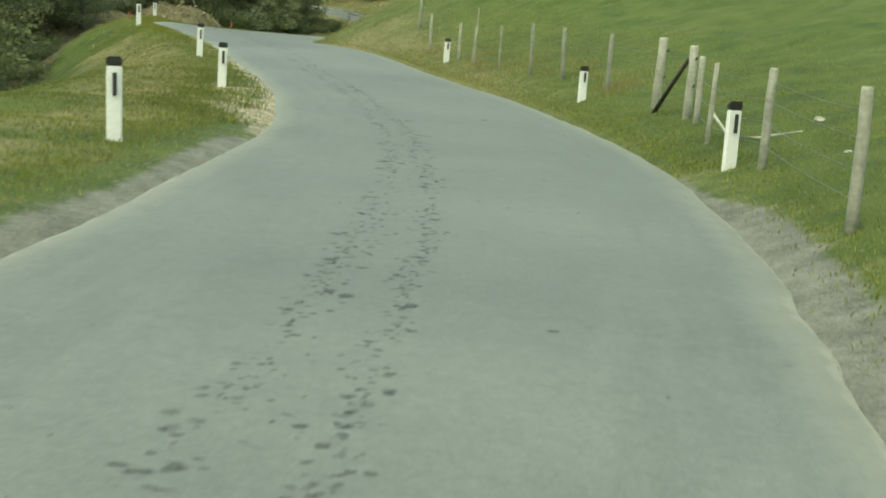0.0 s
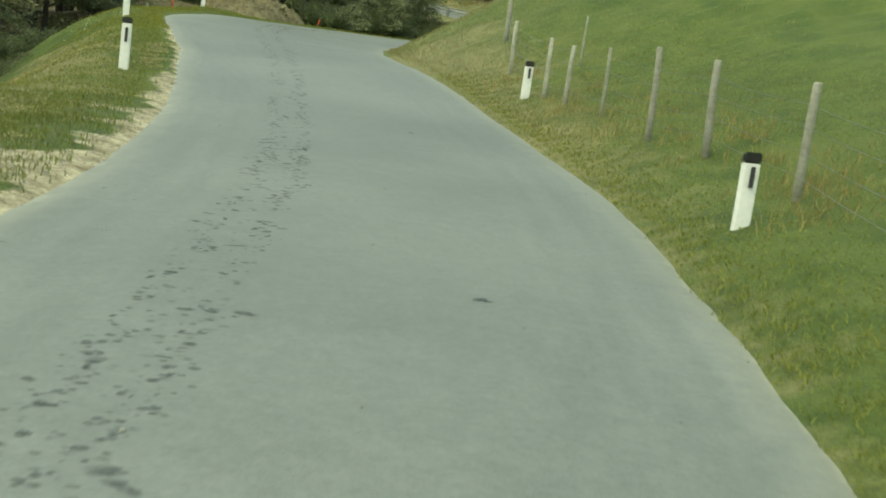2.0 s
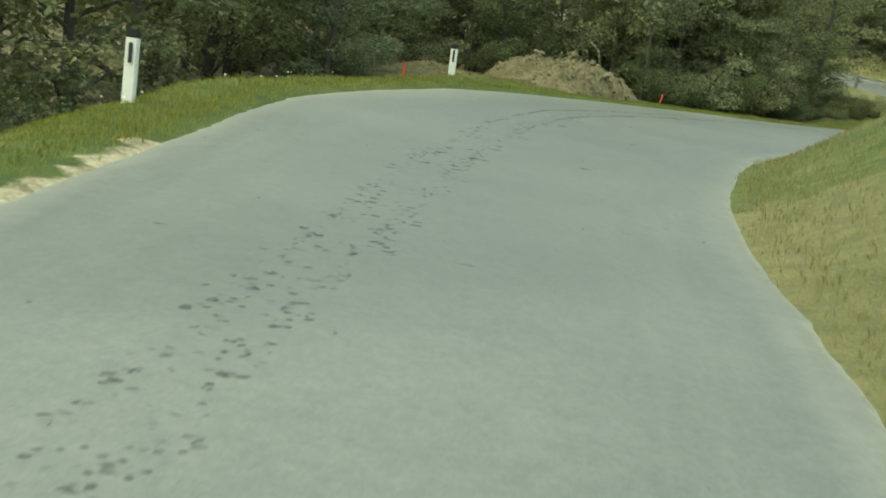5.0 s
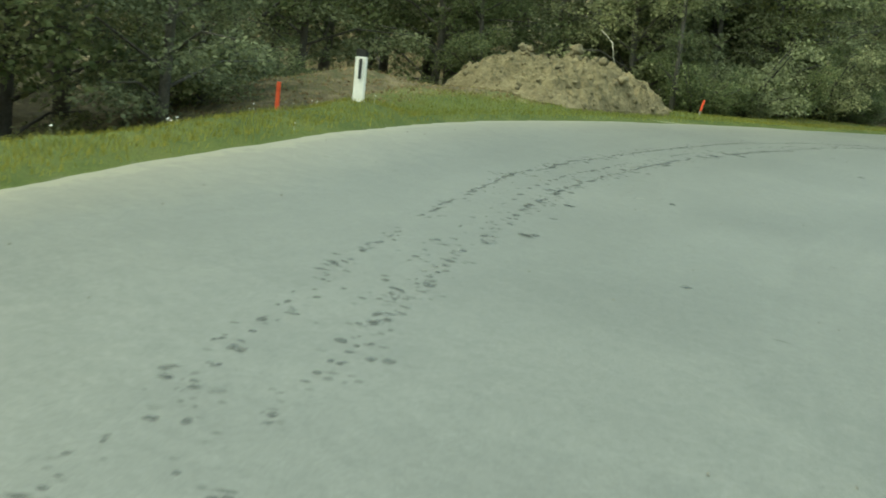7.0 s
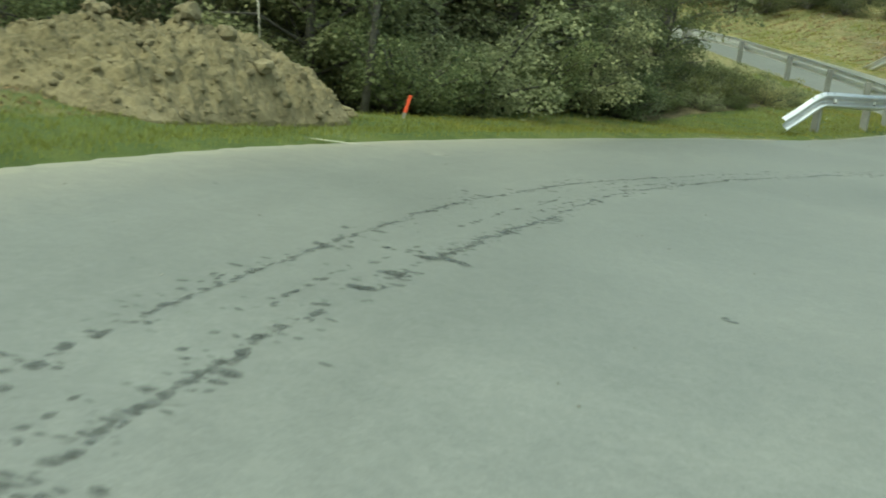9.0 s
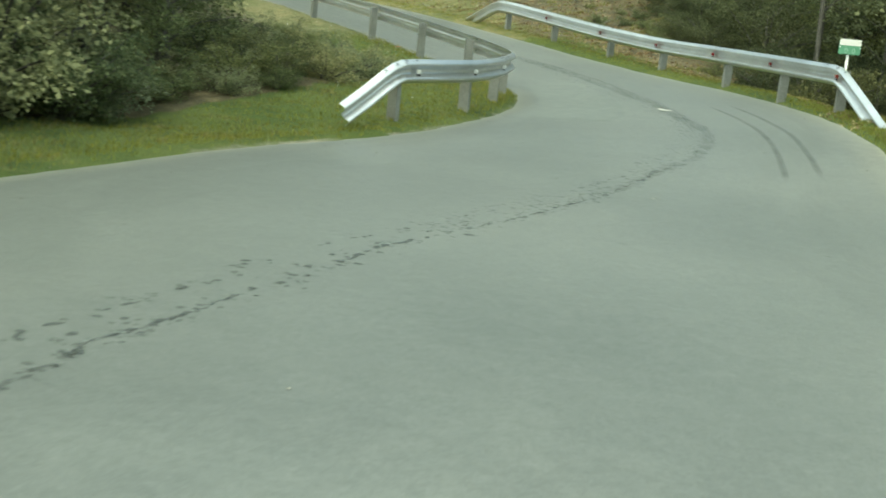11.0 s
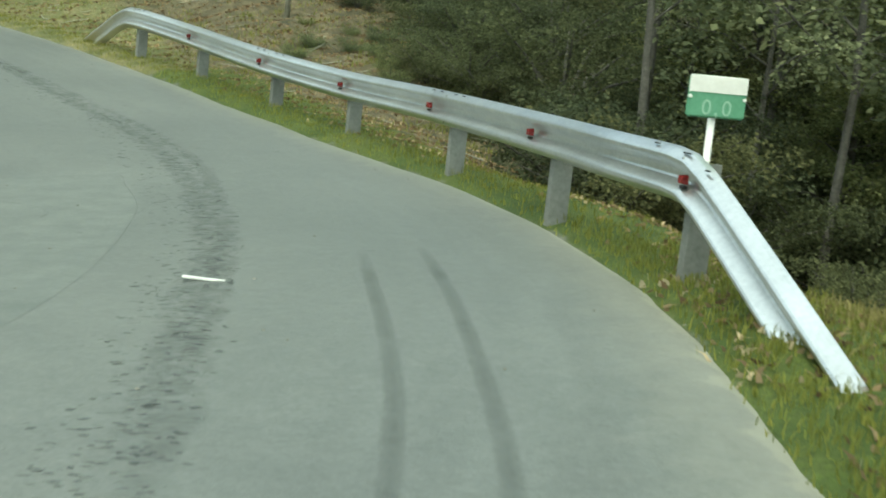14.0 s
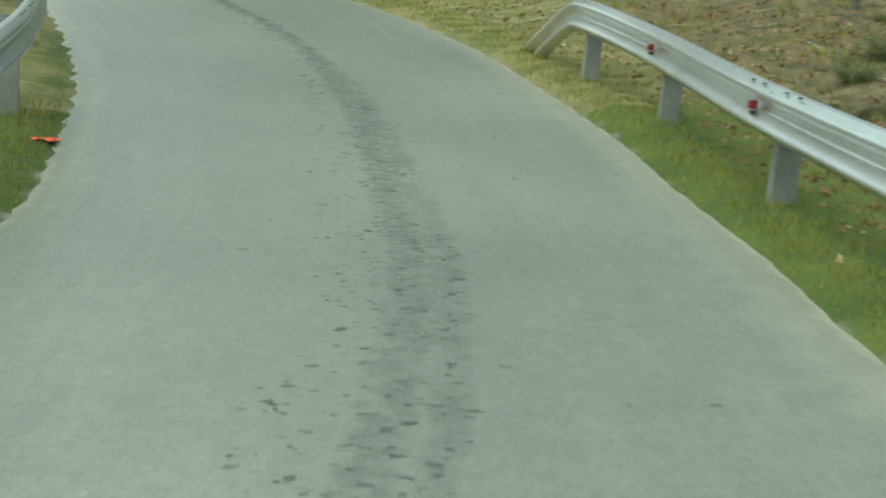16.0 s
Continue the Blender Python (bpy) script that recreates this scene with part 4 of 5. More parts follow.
# the wood below the outer barrier: slender trunks over leafy undergrowth
for x, y, sc in ((2.5, 77.5, 0.85), (3.3, 80.0, 0.8), (4.3, 78.2, 0.7), (5.2, 80.2, 0.95), (4.9, 77.3, 0.95), (6.4, 80.6, 0.85), (8.8, 86.0, 0.8), (6.6, 76.5, 0.85), (8.3, 78.4, 0.9), (7.4, 82.8, 1.0)):
    plant(6, x, y, sc)
for x, y, k, sc in ((5.6, 78.6, 9, 0.5), (7.2, 78.0, 7, 0.6), (3.0, 78.8, 8, 0.8), (4.6, 81.6, 9, 0.6), (6.2, 83.0, 9, 0.7),
                    (8.4, 80.0, 7, 0.8), (9.0, 83.5, 7, 0.9), (7.6, 76.2, 9, 0.8), (6.3, 79.3, 9, 0.7), (8.0, 82.0, 9, 0.9), (5.3, 84.5, 9, 0.7), (9.6, 77.6, 2, 0.8), (10.4, 81.0, 2, 0.9), (9.8, 85.5, 1, 1.0), (12.5, 83.0, 1, 1.0)):
    plant(k, x, y, sc)
plant(6, 4.2, 72.6, 0.5)
plant(6, -13.2, 59.9, 0.85)
for k in range(22):
    p = (rnd.uniform(-1.6, 1.6), rnd.uniform(79.5, 88))
    if clear_of(*p, 1.9):
        plant(rnd.choice((8, 4)), *p, rnd.uniform(0.10, 0.24))
for x, y, sc in ((3.1, 73.4, 0.42), (6.0, 78.5, 1.0), (7.0, 81.5, 1.2), (0.7, 82.5, 0.42), (1.4, 81.6, 0.5), (1.7, 85.0, 0.6), (0.9, 86.4, 0.4), (1.9, 89.0, 0.7), (1.2, 83.8, 0.4), (2.2, 83.0, 0.6), (0.1, 88.6, 0.4), (2.4, 86.8, 0.7)):
    plant(8, x, y, sc)
for k in range(30):
    p = (rnd.uniform(1.2, 6.0), rnd.uniform(76.5, 88))
    if clear_of(*p, 2.3):
        plant(8, *p, rnd.uniform(0.6, 1.15))
for x, y, k, sc in ((6.8, 84.0, 9, 0.9), (4.9, 87.0, 9, 0.8), (7.6, 79.5, 9, 0.8), (6.5, 88.5, 3, 0.9), (10.5, 88.0, 3, 1.0), (8.5, 91.0, 1, 1.0)):
    plant(k, x, y, sc)
for x, y in ((-24, 55), (-22, 59), (-20, 62), (-25, 61), (-21, 47), (-20, 53)):
    plant(rnd.choice((0, 1, 2)), x, y, rnd.uniform(0.9, 1.1))
for k in range(7):
    p = (rnd.uniform(-1.0, 2.5), rnd.uniform(81, 93))
    if clear_of(*p, 1.9):
        plant(rnd.choice((5, 4)), *p, rnd.uniform(0.12, 0.2))
# the slope beyond the bend
for k in range(22):
    p = (rnd.uniform(-26, 5), rnd.uniform(90, 101))
    if clear_of(*p, 6.0):
        plant(rnd.choice((0, 2, 4, 5, 4)), *p, rnd.uniform(0.7, 1.2))
for k in range(8):
    plant(rnd.choice((1, 3, 0)), -17 + 2.6 * k + rnd.uniform(-0.5, 0.5), rnd.uniform(99, 103), rnd.uniform(0.8, 1.1))
for x, y, k, sc in ((-0.6, 97.5, 4, 1.2), (-7.0, 99.5, 7, 0.8), (-10.5, 98.0, 4, 1.2), (-6.6, 94.6, 8, 0.9), (-5.2, 93.6, 8, 0.75), (-3.2, 92.6, 8, 0.8), (-1.9, 93.4, 8, 1.0), (0.2, 92.8, 4, 0.8), (-8.6, 95.6, 4, 0.9), (-4.2, 95.8, 9, 0.7), (-1.0, 95.6, 7, 0.7), (-7.6, 97.4, 9, 0.8), (1.6, 95.0, 9, 0.8), (-12.0, 96.4, 8, 1.0), (-8.3, 93.4, 8, 0.8), (-9.5, 94.0, 9, 0.7), (-11.0, 94.8, 9, 0.8), (-12.6, 95.4, 9, 0.8), (-14.2, 96.0, 7, 0.8), (-10.2, 96.9, 1, 0.9), (-13.2, 98.0, 0, 1.0)):
    plant(k, x, y, sc)
for k in KINDS:
    for o in (*k.children_recursive, k):
        bpy.data.objects.remove(o)


# ---- marks on the road ----
def on_road(s, d, up=0.0):
    """A place on the asphalt, s metres along the spine and d to the right of it."""
    i = min(int(np.searchsorted(ALONG, s)), len(ALONG) - 1)
    j = max(i - 1, 0)
    t = (s - ALONG[j]) / max(ALONG[i] - ALONG[j], 1e-6)
    p = SPINE[j] * (1 - t) + SPINE[i] * t
    r = RIGHT[j] * (1 - t) + RIGHT[i] * t
    x, y = p[0] + r[0] * d, p[1] + r[1] * d
    flat = max(0.0, 1 - abs(d) / (W_RIGHT[j] if d > 0 else W_LEFT[j]))
    return Vector((x, y, p[2] + (FALL[j] * (1 - t) + FALL[i] * t) * d + 0.005 * noise.noise((x * 0.8, y * 0.8, 0)) * flat + up))


def worn_material(name, dark, light, lo, hi, scale, most=0.85):
    """A dark film worn away in patches, through which the asphalt shows."""
    m = rough_material(name, dark, light, 6, 60, 0.5, bump=0.2, dist=0.004)
    nt = m.node_tree
    b, out = nt.nodes["Principled BSDF"], nt.nodes["Material Output"]
    uv = nt.nodes.new("ShaderNodeUVMap")
    sep = nt.nodes.new("ShaderNodeSeparateXYZ")
    nt.links.new(uv.outputs[0], sep.inputs[0])
    n = noise_node(nt, scale, 5, 0.7, coords(nt))
    mul = nt.nodes.new("ShaderNodeMath")
    mul.operation = "MULTIPLY"
    nt.links.new(n, mul.inputs[0])
    nt.links.new(sep.outputs[0], mul.inputs[1])
    fac = ramp_node(nt, mul.outputs[0], [(lo, (0.0,)), (hi, (most,))])
    tr = nt.nodes.new("ShaderNodeBsdfTransparent")
    mx = nt.nodes.new("ShaderNodeMixShader")
    nt.links.new(fac, mx.inputs[0])
    nt.links.new(tr.outputs[0], mx.inputs[1])
    nt.links.new(b.outputs[0], mx.inputs[2])
    nt.links.new(mx.outputs[0], out.inputs[0])
    return m


# the seam down the road: s, its two edges
SEAM = np.array([(2, -1.2, -0.75), (17.5, -1.33, -0.82), (20, -1.4, -0.96), (23, -1.5, -1.1), (26, -1.55, -1.28), (30, -1.7, -1.38), (35, -1.7, -1.40), (40, -1.65, -1.30),
                 (44, -1.43, -1.14), (47, -1.43, -1.06), (50, -1.55, -1.1), (53, -1.57, -1.2), (57, -1.85, -1.35), (60, -2.1, -1.55), (62.5, -2.2, -1.7),
                 (65, -2.5, -1.92), (67, -2.85, -2.15), (69, -3.03, -2.55), (72, -3.15, -2.85), (75, -2.95, -2.65), (78, -2.2, -1.9), (80.5, -1.84, -1.6),
                 (82, -1.55, -1.2), (84, -1.3, -0.9), (86.6, -1.17, -0.82), (88.3, -1.02, -0.65), (90, -0.90, -0.44), (92, -0.67, -0.09), (94, -0.44, 0.07),
                 (96, -0.40, 0.09), (98, -0.30, 0.13), (102, -0.03, 0.22), (112, 0.1, 0.25)])
# how thickly the bitumen lies on the two edges and between them
THICK = np.array([(2, 2.4), (22, 2.2), (30, 1.3), (45, 1.15), (60, 1.1), (70, 1.1), (78, 0.8), (90, 0.6), (112, 0.6)])


def with_uv(ob, uvs):
    layer = ob.data.uv_layers.new(name="UVMap")
    loops = np.empty(len(ob.data.loops), int)
    ob.data.loops.foreach_get("vertex_index", loops)
    layer.data.foreach_set("uv", np.array(uvs, np.float32)[loops].ravel())
    return ob


def bitumen_spots():
    g = random.Random(21)
    verts, faces, uvs = [], [], []

    def spot(s, d, along, across, strength):
        c = len(verts)
        n = 6
        skew = g.uniform(-0.25, 0.25)
        verts.append(on_road(s, d, 0.003))
        uvs.append((strength, 0))
        for ring, fade in ((0.6, 0.75), (1.15, 0.0)):
            for k in range(n):
                a = k * math.tau / n
                r = g.uniform(0.65, 1.15) * ring
                verts.append(on_road(s + math.sin(a) * along * r + math.cos(a) * across * skew * ring, d + math.cos(a) * across * r, 0.003))
                uvs.append((strength * fade, 0))
        for k in range(n):
            j = (k + 1) % n
            faces.append((c, c + 1 + k, c + 1 + j))
            faces.append((c + 1 + k, c + 1 + n + k, c + 1 + n + j, c + 1 + j))

    def blotch(s, d, along, across, strength):
        """Several overlapping spots: an uneven, lobed stain."""
        for _ in range(g.choice((1, 2, 2, 3))):
            k = g.uniform(0.45, 0.95)
            spot(s + g.gauss(0, along * 0.8), d + g.gauss(0, across * 0.9), along * k, across * k, strength * g.uniform(0.7, 1.1))

    s = 2.0
    while s < 112:
        l, r = np.interp(s, SEAM[:, 0], SEAM[:, 1]), np.interp(s, SEAM[:, 0], SEAM[:, 2])
        th = np.interp(s, THICK[:, 0], THICK[:, 1])
        for edge, weight, lane in ((l, float(np.interp(s, [69, 72, 77, 79], [0.8, 0.25, 0.25, 0.8])), 2.0), (r, 1.5 if s < 27 else 1.1, 9.0)):
            patchy = 0.50 + 0.9 * noise.noise((s * 0.5, lane, 0)) + 0.9 * noise.noise((s * 1.9, lane, 4))
            if g.random() < (1.1 if s < 76 else 0.7) * th * weight * max(0.12, patchy):
                big = g.random() < 0.12
                k = (1.9 if big else 1.15) if s < 76 else (1.2 if big else 0.8)
                blotch(s, edge + g.gauss(0, 0.055 if 56 < s < 78 else 0.045), g.uniform(0.016, 0.042) * k, g.uniform(0.020, 0.052) * k, g.uniform(0.7, 1.3))
        if g.random() < 0.5 * th:
            spot(s, g.uniform(l - 0.12, r + 0.08), g.uniform(0.012, 0.03), g.uniform(0.015, 0.045), g.uniform(0.5, 1.0))
        # past the wood the edges run together into thin ragged lines
        ragged = float(np.interp(s, [54, 60, 70, 78, 82], [0.0, 0.8, 1.0, 0.7, 0.0]))
        for edge, lane, weight in ((l, 3.0, 1.3), (r, 7.0, 1.0), (0.4 * l + 0.6 * r, 5.0, 0.45)):
            if g.random() < ragged * weight * (1.0 if lane > 6 else float(np.interp(s, [70, 73], [1.0, 0.1]))) * max(0.0, 0.75 + 1.3 * noise.noise((s * 0.6, lane, 1))):
                wander = 0.07 * noise.noise((s * 1.1, lane, 2)) + 0.035 * noise.noise((s * 4.0, lane, 3))
                spot(s, edge + wander + g.gauss(0, 0.010), g.uniform(0.030, 0.065), g.uniform(0.014, 0.036) * (1.7 if lane > 6 and s < 67 else 1.2), g.uniform(0.7, 1.2))
        if s > 76:  # in the hairpin the blotches are small and spread over the whole band
            for _ in range(5):
                q = g.triangular(l - 0.16, r + 0.14, r - 0.05)
                if g.random() < 0.62 + 1.1 * noise.noise((s * 1.4, q * 2.5, 6)):
                    spot(s + g.uniform(0, 0.04), q, g.uniform(0.009, 0.024), g.uniform(0.016, 0.050), g.uniform(0.55, 1.15))
        s += 0.042
    # single larger blots
    for s, d, r in ((65.13, -1.86, 0.13), (65.08, -1.98, 0.07), (64.57, -1.92, 0.10), (64.19, -1.87, 0.09), (65.08, -2.24, 0.05), (65.15, -2.11, 0.05), (57.43, -1.14, 0.10), (58.87, -1.25, 0.07), (60.12, -0.70, 0.055), (52.23, -0.13, 0.06),
                    (38.17, -0.07, 0.05), (30.7, 0.0, 0.07), (65.34, -0.24, 0.05), (65.4, -0.31, 0.04), (56.97, 0.0, 0.05), (50.25, -1.43, 0.07), (50.38, -1.2, 0.06), (51.2, -1.47, 0.06), (51.7, -1.47, 0.05), (51.18, -1.13, 0.08), (52.36, -1.08, 0.06), (52.7, -1.09, 0.06)):
        for _ in range(5):
            spot(s + g.gauss(0, r * 0.30), d + g.gauss(0, r * 0.40), r * g.uniform(0.4, 0.7), r * g.uniform(0.5, 0.9), g.uniform(0.85, 1.25))
    for _ in range(70):
        s = g.uniform(16, 104)
        i = min(int(np.searchsorted(ALONG, s)), len(W_LEFT) - 1)
        spot(s, g.uniform(-W_LEFT[i] + 0.3, W_RIGHT[i] - 0.2), g.uniform(0.015, 0.035), g.uniform(0.03, 0.08), g.uniform(0.4, 0.9))
    ob = with_uv(from_arrays("bitumen_stain", verts, faces, SPOT), uvs)
    return tagged(ob, "dark bitumen blotches along the worn road seam", "road stain", kind="stuff")


SPOT = worn_material("bitumen_spot", (0.053, 0.063, 0.058), (0.085, 0.096, 0.089), 0.18, 0.64, 20)
bitumen_spots()


def ribbon(name, rows, width, material, label, category, up=0.0026, cells=4):
    """A thin film on the road along rows of s, d; its strength fades to both sides and both ends."""
    p = spline(rows, 0.2)
    verts, uvs, faces = [], [], []
    n = len(p)
    for i, (s, d) in enumerate(p):
        for k in range(cells + 1):
            a = k / cells * 2 - 1
            verts.append(on_road(s, d + a * width / 2, up))
            uvs.append(((1 - a * a) * min(1, i / (0.12 * n), (n - 1 - i) / (0.12 * n)), 0))
    for i in range(n - 1):
        for k in range(cells):
            j = i * (cells + 1) + k
            faces.append((j, j + 1, j + cells + 2, j + cells + 1))
    return tagged(with_uv(from_arrays(name, verts, faces, material), uvs), label, category)


SMEAR = worn_material("tyre_rubber", (0.086, 0.098, 0.090), (0.115, 0.128, 0.118), 0.12, 1.0, 2.5, 0.62)
for rows in ([(80.4, -0.26), (81.0, -0.24), (82.0, -0.22), (83.0, -0.18), (84.4, -0.12), (85.25, -0.06), (86.1, -0.01), (87.2, 0.07), (88.5, 0.21)],
             [(80.9, 0.14), (81.3, 0.15), (82.05, 0.165), (83.2, 0.20), (84.5, 0.28), (85.2, 0.315), (85.9, 0.36), (87.1, 0.47), (88.5, 0.60)]):
    tagged(ribbon("skid_mark", rows, 0.125, SMEAR, "dark curved tyre skid mark on the asphalt", "skid mark"), group="skid marks")
FILM = worn_material("bitumen_film", (0.088, 0.102, 0.094), (0.122, 0.136, 0.125), 0.36, 1.0, 4.0, 0.62)
BAND = worn_material("bitumen_band", (0.086, 0.100, 0.092), (0.120, 0.134, 0.123), 0.34, 1.0, 11)
for edge, wide in ((2, 0.36),):
    tagged(ribbon("seam_film", [(float(q[0]), float(q[edge])) for q in SEAM[19:]], wide, FILM, "thin worn bitumen film along the road seam", "road stain", 0.0022, 6), kind="stuff")
tagged(ribbon("seam_film", [(float(q[0]), float(q[1] + q[2]) / 2 + 0.07) for q in SEAM[-11:]], 0.46, BAND, "thin worn bitumen film along the road seam", "road stain", 0.0025, 8), kind="stuff")


CHALK = rough_material("chalky_scratch", (0.22, 0.225, 0.205), (0.34, 0.34, 0.31), 6, 60, 0.9, bump=0.1)


def pale_scuffs():
    """Chalky scratches in the road."""
    g = random.Random(31)
    verts, faces = [], []
    for s0, d0, n, spread in ((60.4, -1.25, 60, 0.42), (78.5, -1.95, 5, 0.12), (78.5, -1.42, 4, 0.1), (78.4, -0.45, 3, 0.1), (68.8, -5.62, 10, 0.16), (91.5, -1.2, 8, 0.3)):
        for _ in range(n):
            s, d = s0 + g.gauss(0, spread), d0 + g.gauss(0, spread * 0.8)
            a, l, w = g.uniform(-0.5, 0.9), g.uniform(0.006, 0.022), g.uniform(0.006, 0.018)
            k = len(verts)
            for u, v in ((-1, -0.4), (0.2, -1), (1, 0.2), (0.1, 1)):
                verts.append(on_road(s + (u * l * math.sin(a) + v * w), d + u * l * math.cos(a), 0.0022))
            faces.append((k, k + 1, k + 2, k + 3))
    return tagged(from_arrays("pale_scuffs", verts, faces, CHALK), "chalky pale scratches in the asphalt", "road stain", kind="stuff")


pale_scuffs()
CHALK_FILM = worn_material("chalk_film", (0.58, 0.58, 0.50), (0.76, 0.75, 0.66), 0.14, 0.46, 7, 0.68)
for rows, wide in (([(68.25, -5.78), (68.42, -5.55), (68.56, -5.30), (68.66, -5.0)], 0.20), ([(68.8, -4.72), (68.95, -4.62), (69.08, -4.52)], 0.08),
                   ([(78.35, -2.06), (78.42, -1.99), (78.51, -1.92)], 0.05), ([(78.60, -1.42), (78.67, -1.39), (78.76, -1.36)], 0.05), ([(59.40, -0.92), (59.50, -0.80), (59.62, -0.69)], 0.025),
                   ([(59.85, -1.02), (60.05, -0.98), (60.15, -0.86), (60.35, -0.80)], 0.022), ([(60.1, -1.2), (60.3, -1.12), (60.42, -1.18)], 0.022)):
    tagged(ribbon("chalk_smear", rows, wide, CHALK_FILM, "chalky pale smear on the asphalt", "road stain"), kind="stuff")


SEAL = worn_material("patch_joint", (0.122, 0.130, 0.122), (0.152, 0.162, 0.150), 0.30, 1.0, 6, 0.6)


def asphalt_patch():
    """A slightly paler repair on the inside of the bend, with a dark joint round it."""
    border = [(91.72, -0.88), (91.2, -0.95), (90.5, -1.01), (90.0, -1.07), (89.1, -1.23), (88.2, -1.37), (87.3, -1.52), (86.2, -1.76), (85.2, -2.1)]
    thing = empty("asphalt_patch", Matrix.Identity(4), "paler square-edged asphalt repair patch in the bend", "road patch")
    p = spline(border, 0.18)
    verts, faces, n = [], [], 10
    for s, d in p:
        inner = 0.45 - float(np.interp(s, ALONG, W_LEFT))
        verts += [on_road(s, d + (inner - d) * k / n, 0.002) for k in range(n + 1)]
    m = n + 1
    for i in range(len(p) - 1):
        faces += [(i * m + k, i * m + k + 1, (i + 1) * m + k + 1, (i + 1) * m + k) for k in range(n)]
    surface = from_arrays("surface", verts, faces, PATCH)
    surface.parent = thing
    tagged(surface, "pale fine asphalt")
    joint = ribbon("joint", [(91.95, -2.25), (91.9, -1.6), (91.78, -1.2)] + border[:-2], 0.026, SEAL, "", "", 0.0027, 2)
    joint.parent = thing
    tagged(joint, "faint dark joint")
    scuff = ribbon("scuff", [(90.95, -2.35), (90.65, -2.0), (90.3, -1.78), (89.9, -1.70), (89.5, -1.85)], 0.05, SEAL, "", "", 0.0031, 2)
    scuff.parent = thing
    tagged(scuff, "short hooked tyre scuff")


asphalt_patch()


def slat_on_road():
    bm = bmesh.new()
    box(bm, (0.235, 0.034, 0.012), (0, 0, 0.006), 0.003)
    ob = finish("white_slat", bm, WHITE)
    ob.matrix_basis = pose(-2.23, 70.99, road_z(-2.23, 70.99) + 0.004, 0, 3, -1)
    return tagged(ob, "narrow white plastic strip lying on the asphalt", "plastic strip")


slat_on_road()


def road_specks():
    """Pale grit strewn over the asphalt."""
    g = random.Random(8)
    verts, faces, k = [], [], 6
    for _ in range(260):
        s = g.uniform(16, 100)
        i = int(np.searchsorted(ALONG, s))
        d = g.uniform(-W_LEFT[i] + 0.1, W_RIGHT[i] - 0.1)
        c = len(verts)
        rx, ry = g.uniform(0.005, 0.013), g.uniform(0.005, 0.013) * 1.4
        for q in range(k):
            a = q * math.tau / k
            verts.append(on_road(s + math.sin(a) * rx * g.uniform(0.6, 1), d + math.cos(a) * ry * g.uniform(0.6, 1), 0.0048))
        verts.append(on_road(s, d, 0.006 + rx * 0.6))
        faces += [(c + q, c + (q + 1) % k, c + k) for q in range(k)]
    tagged(from_arrays("pale_grit", verts, faces, GRAVEL), "pale grit scattered over the asphalt", "grit", kind="stuff")


road_specks()


# ---- small things on the verges ----
def stone(x, y, size, seed, mat, label="pale weathered stone lying in the grass"):
    g = random.Random(seed)
    bm = bmesh.new()
    bmesh.ops.create_icosphere(bm, subdivisions=2, radius=size)
    for v in bm.verts:
        v.co = v.co * (1 + 0.35 * noise.noise(v.co * (1.6 / size) + Vector((seed, 0, 0))))
        v.co.z *= 0.55
    ob = finish("stone", bm, mat)
    ob.matrix_basis = pose(x, y, on_ground(x, y) + size * 0.2, 0, 0, g.uniform(0, 360))
    return tagged(ob, label, "stone", "stones in the verge")


for k, (x, y, s) in enumerate(((-3.6, 8.6, 0.05), (3.9, 12.9, 0.07), (3.6, 10.9, 0.04), (-12.35, 57.0, 0.10), (-12.7, 57.0, 0.09), (-12.55, 57.3, 0.12), (0.15, 66.3, 0.03), (0.35, 67.2, 0.03))):
    stone(x, y, s, k + 3, *((DIRT, "clay-smeared boulder at the foot of the soil heap") if 56 < y < 58 else (STONE,)))


def fallen_branch(points, radius, label):
    pts = [Vector((x, y, on_ground(x, y) + h)) for x, y, h in points]
    bm = bmesh.new()
    tube(bm, pts, [radius * (1 - 0.6 * k / (len(pts) - 1)) for k in range(len(pts))], 7)
    return tagged(finish("fallen_branch", bm, WOOD, smooth=True), label, "branch")


fallen_branch([(2.75, 13.2, 0.30), (2.85, 12.6, 0.05), (3.1, 12.3, 0.05), (3.5, 12.1, 0.03)], 0.022, "pale bare branch lying in the meadow grass")


def young_stem(x, y, h):
    bm = bmesh.new()
    z = on_ground(x, y)
    tube(bm, [(x, y, z - 0.2), (x + 0.02, y, z + h * 0.4), (x - 0.02, y + 0.02, z + h * 0.75), (x + 0.03, y, z + h)], [0.055, 0.048, 0.04, 0.03], 8)
    return tagged(finish("bare_stem", bm, WOOD, smooth=True), "pale bare young tree stem on the leafy slope", "tree stem")


young_stem(-1.35, 87.6, 3.2)
fallen_branch([(-0.3, 80.9, 0.03), (0.05, 81.2, 0.10), (0.3, 81.15, 0.05), (0.6, 81.4, 0.02)], 0.015, "pale broken branch on the leafy slope")
fallen_branch([(-1.0, 84.9, 0.03), (-0.7, 85.2, 0.10), (-0.5, 85.15, 0.04), (-0.2, 85.5, 0.03)], 0.014, "pale broken branch on the leafy slope")
fallen_branch([(-13.9, 56.9, 1.5), (-13.6, 56.8, 1.25), (-13.4, 56.5, 0.8)], 0.02, "bare grey branch leaning out of the bushes")


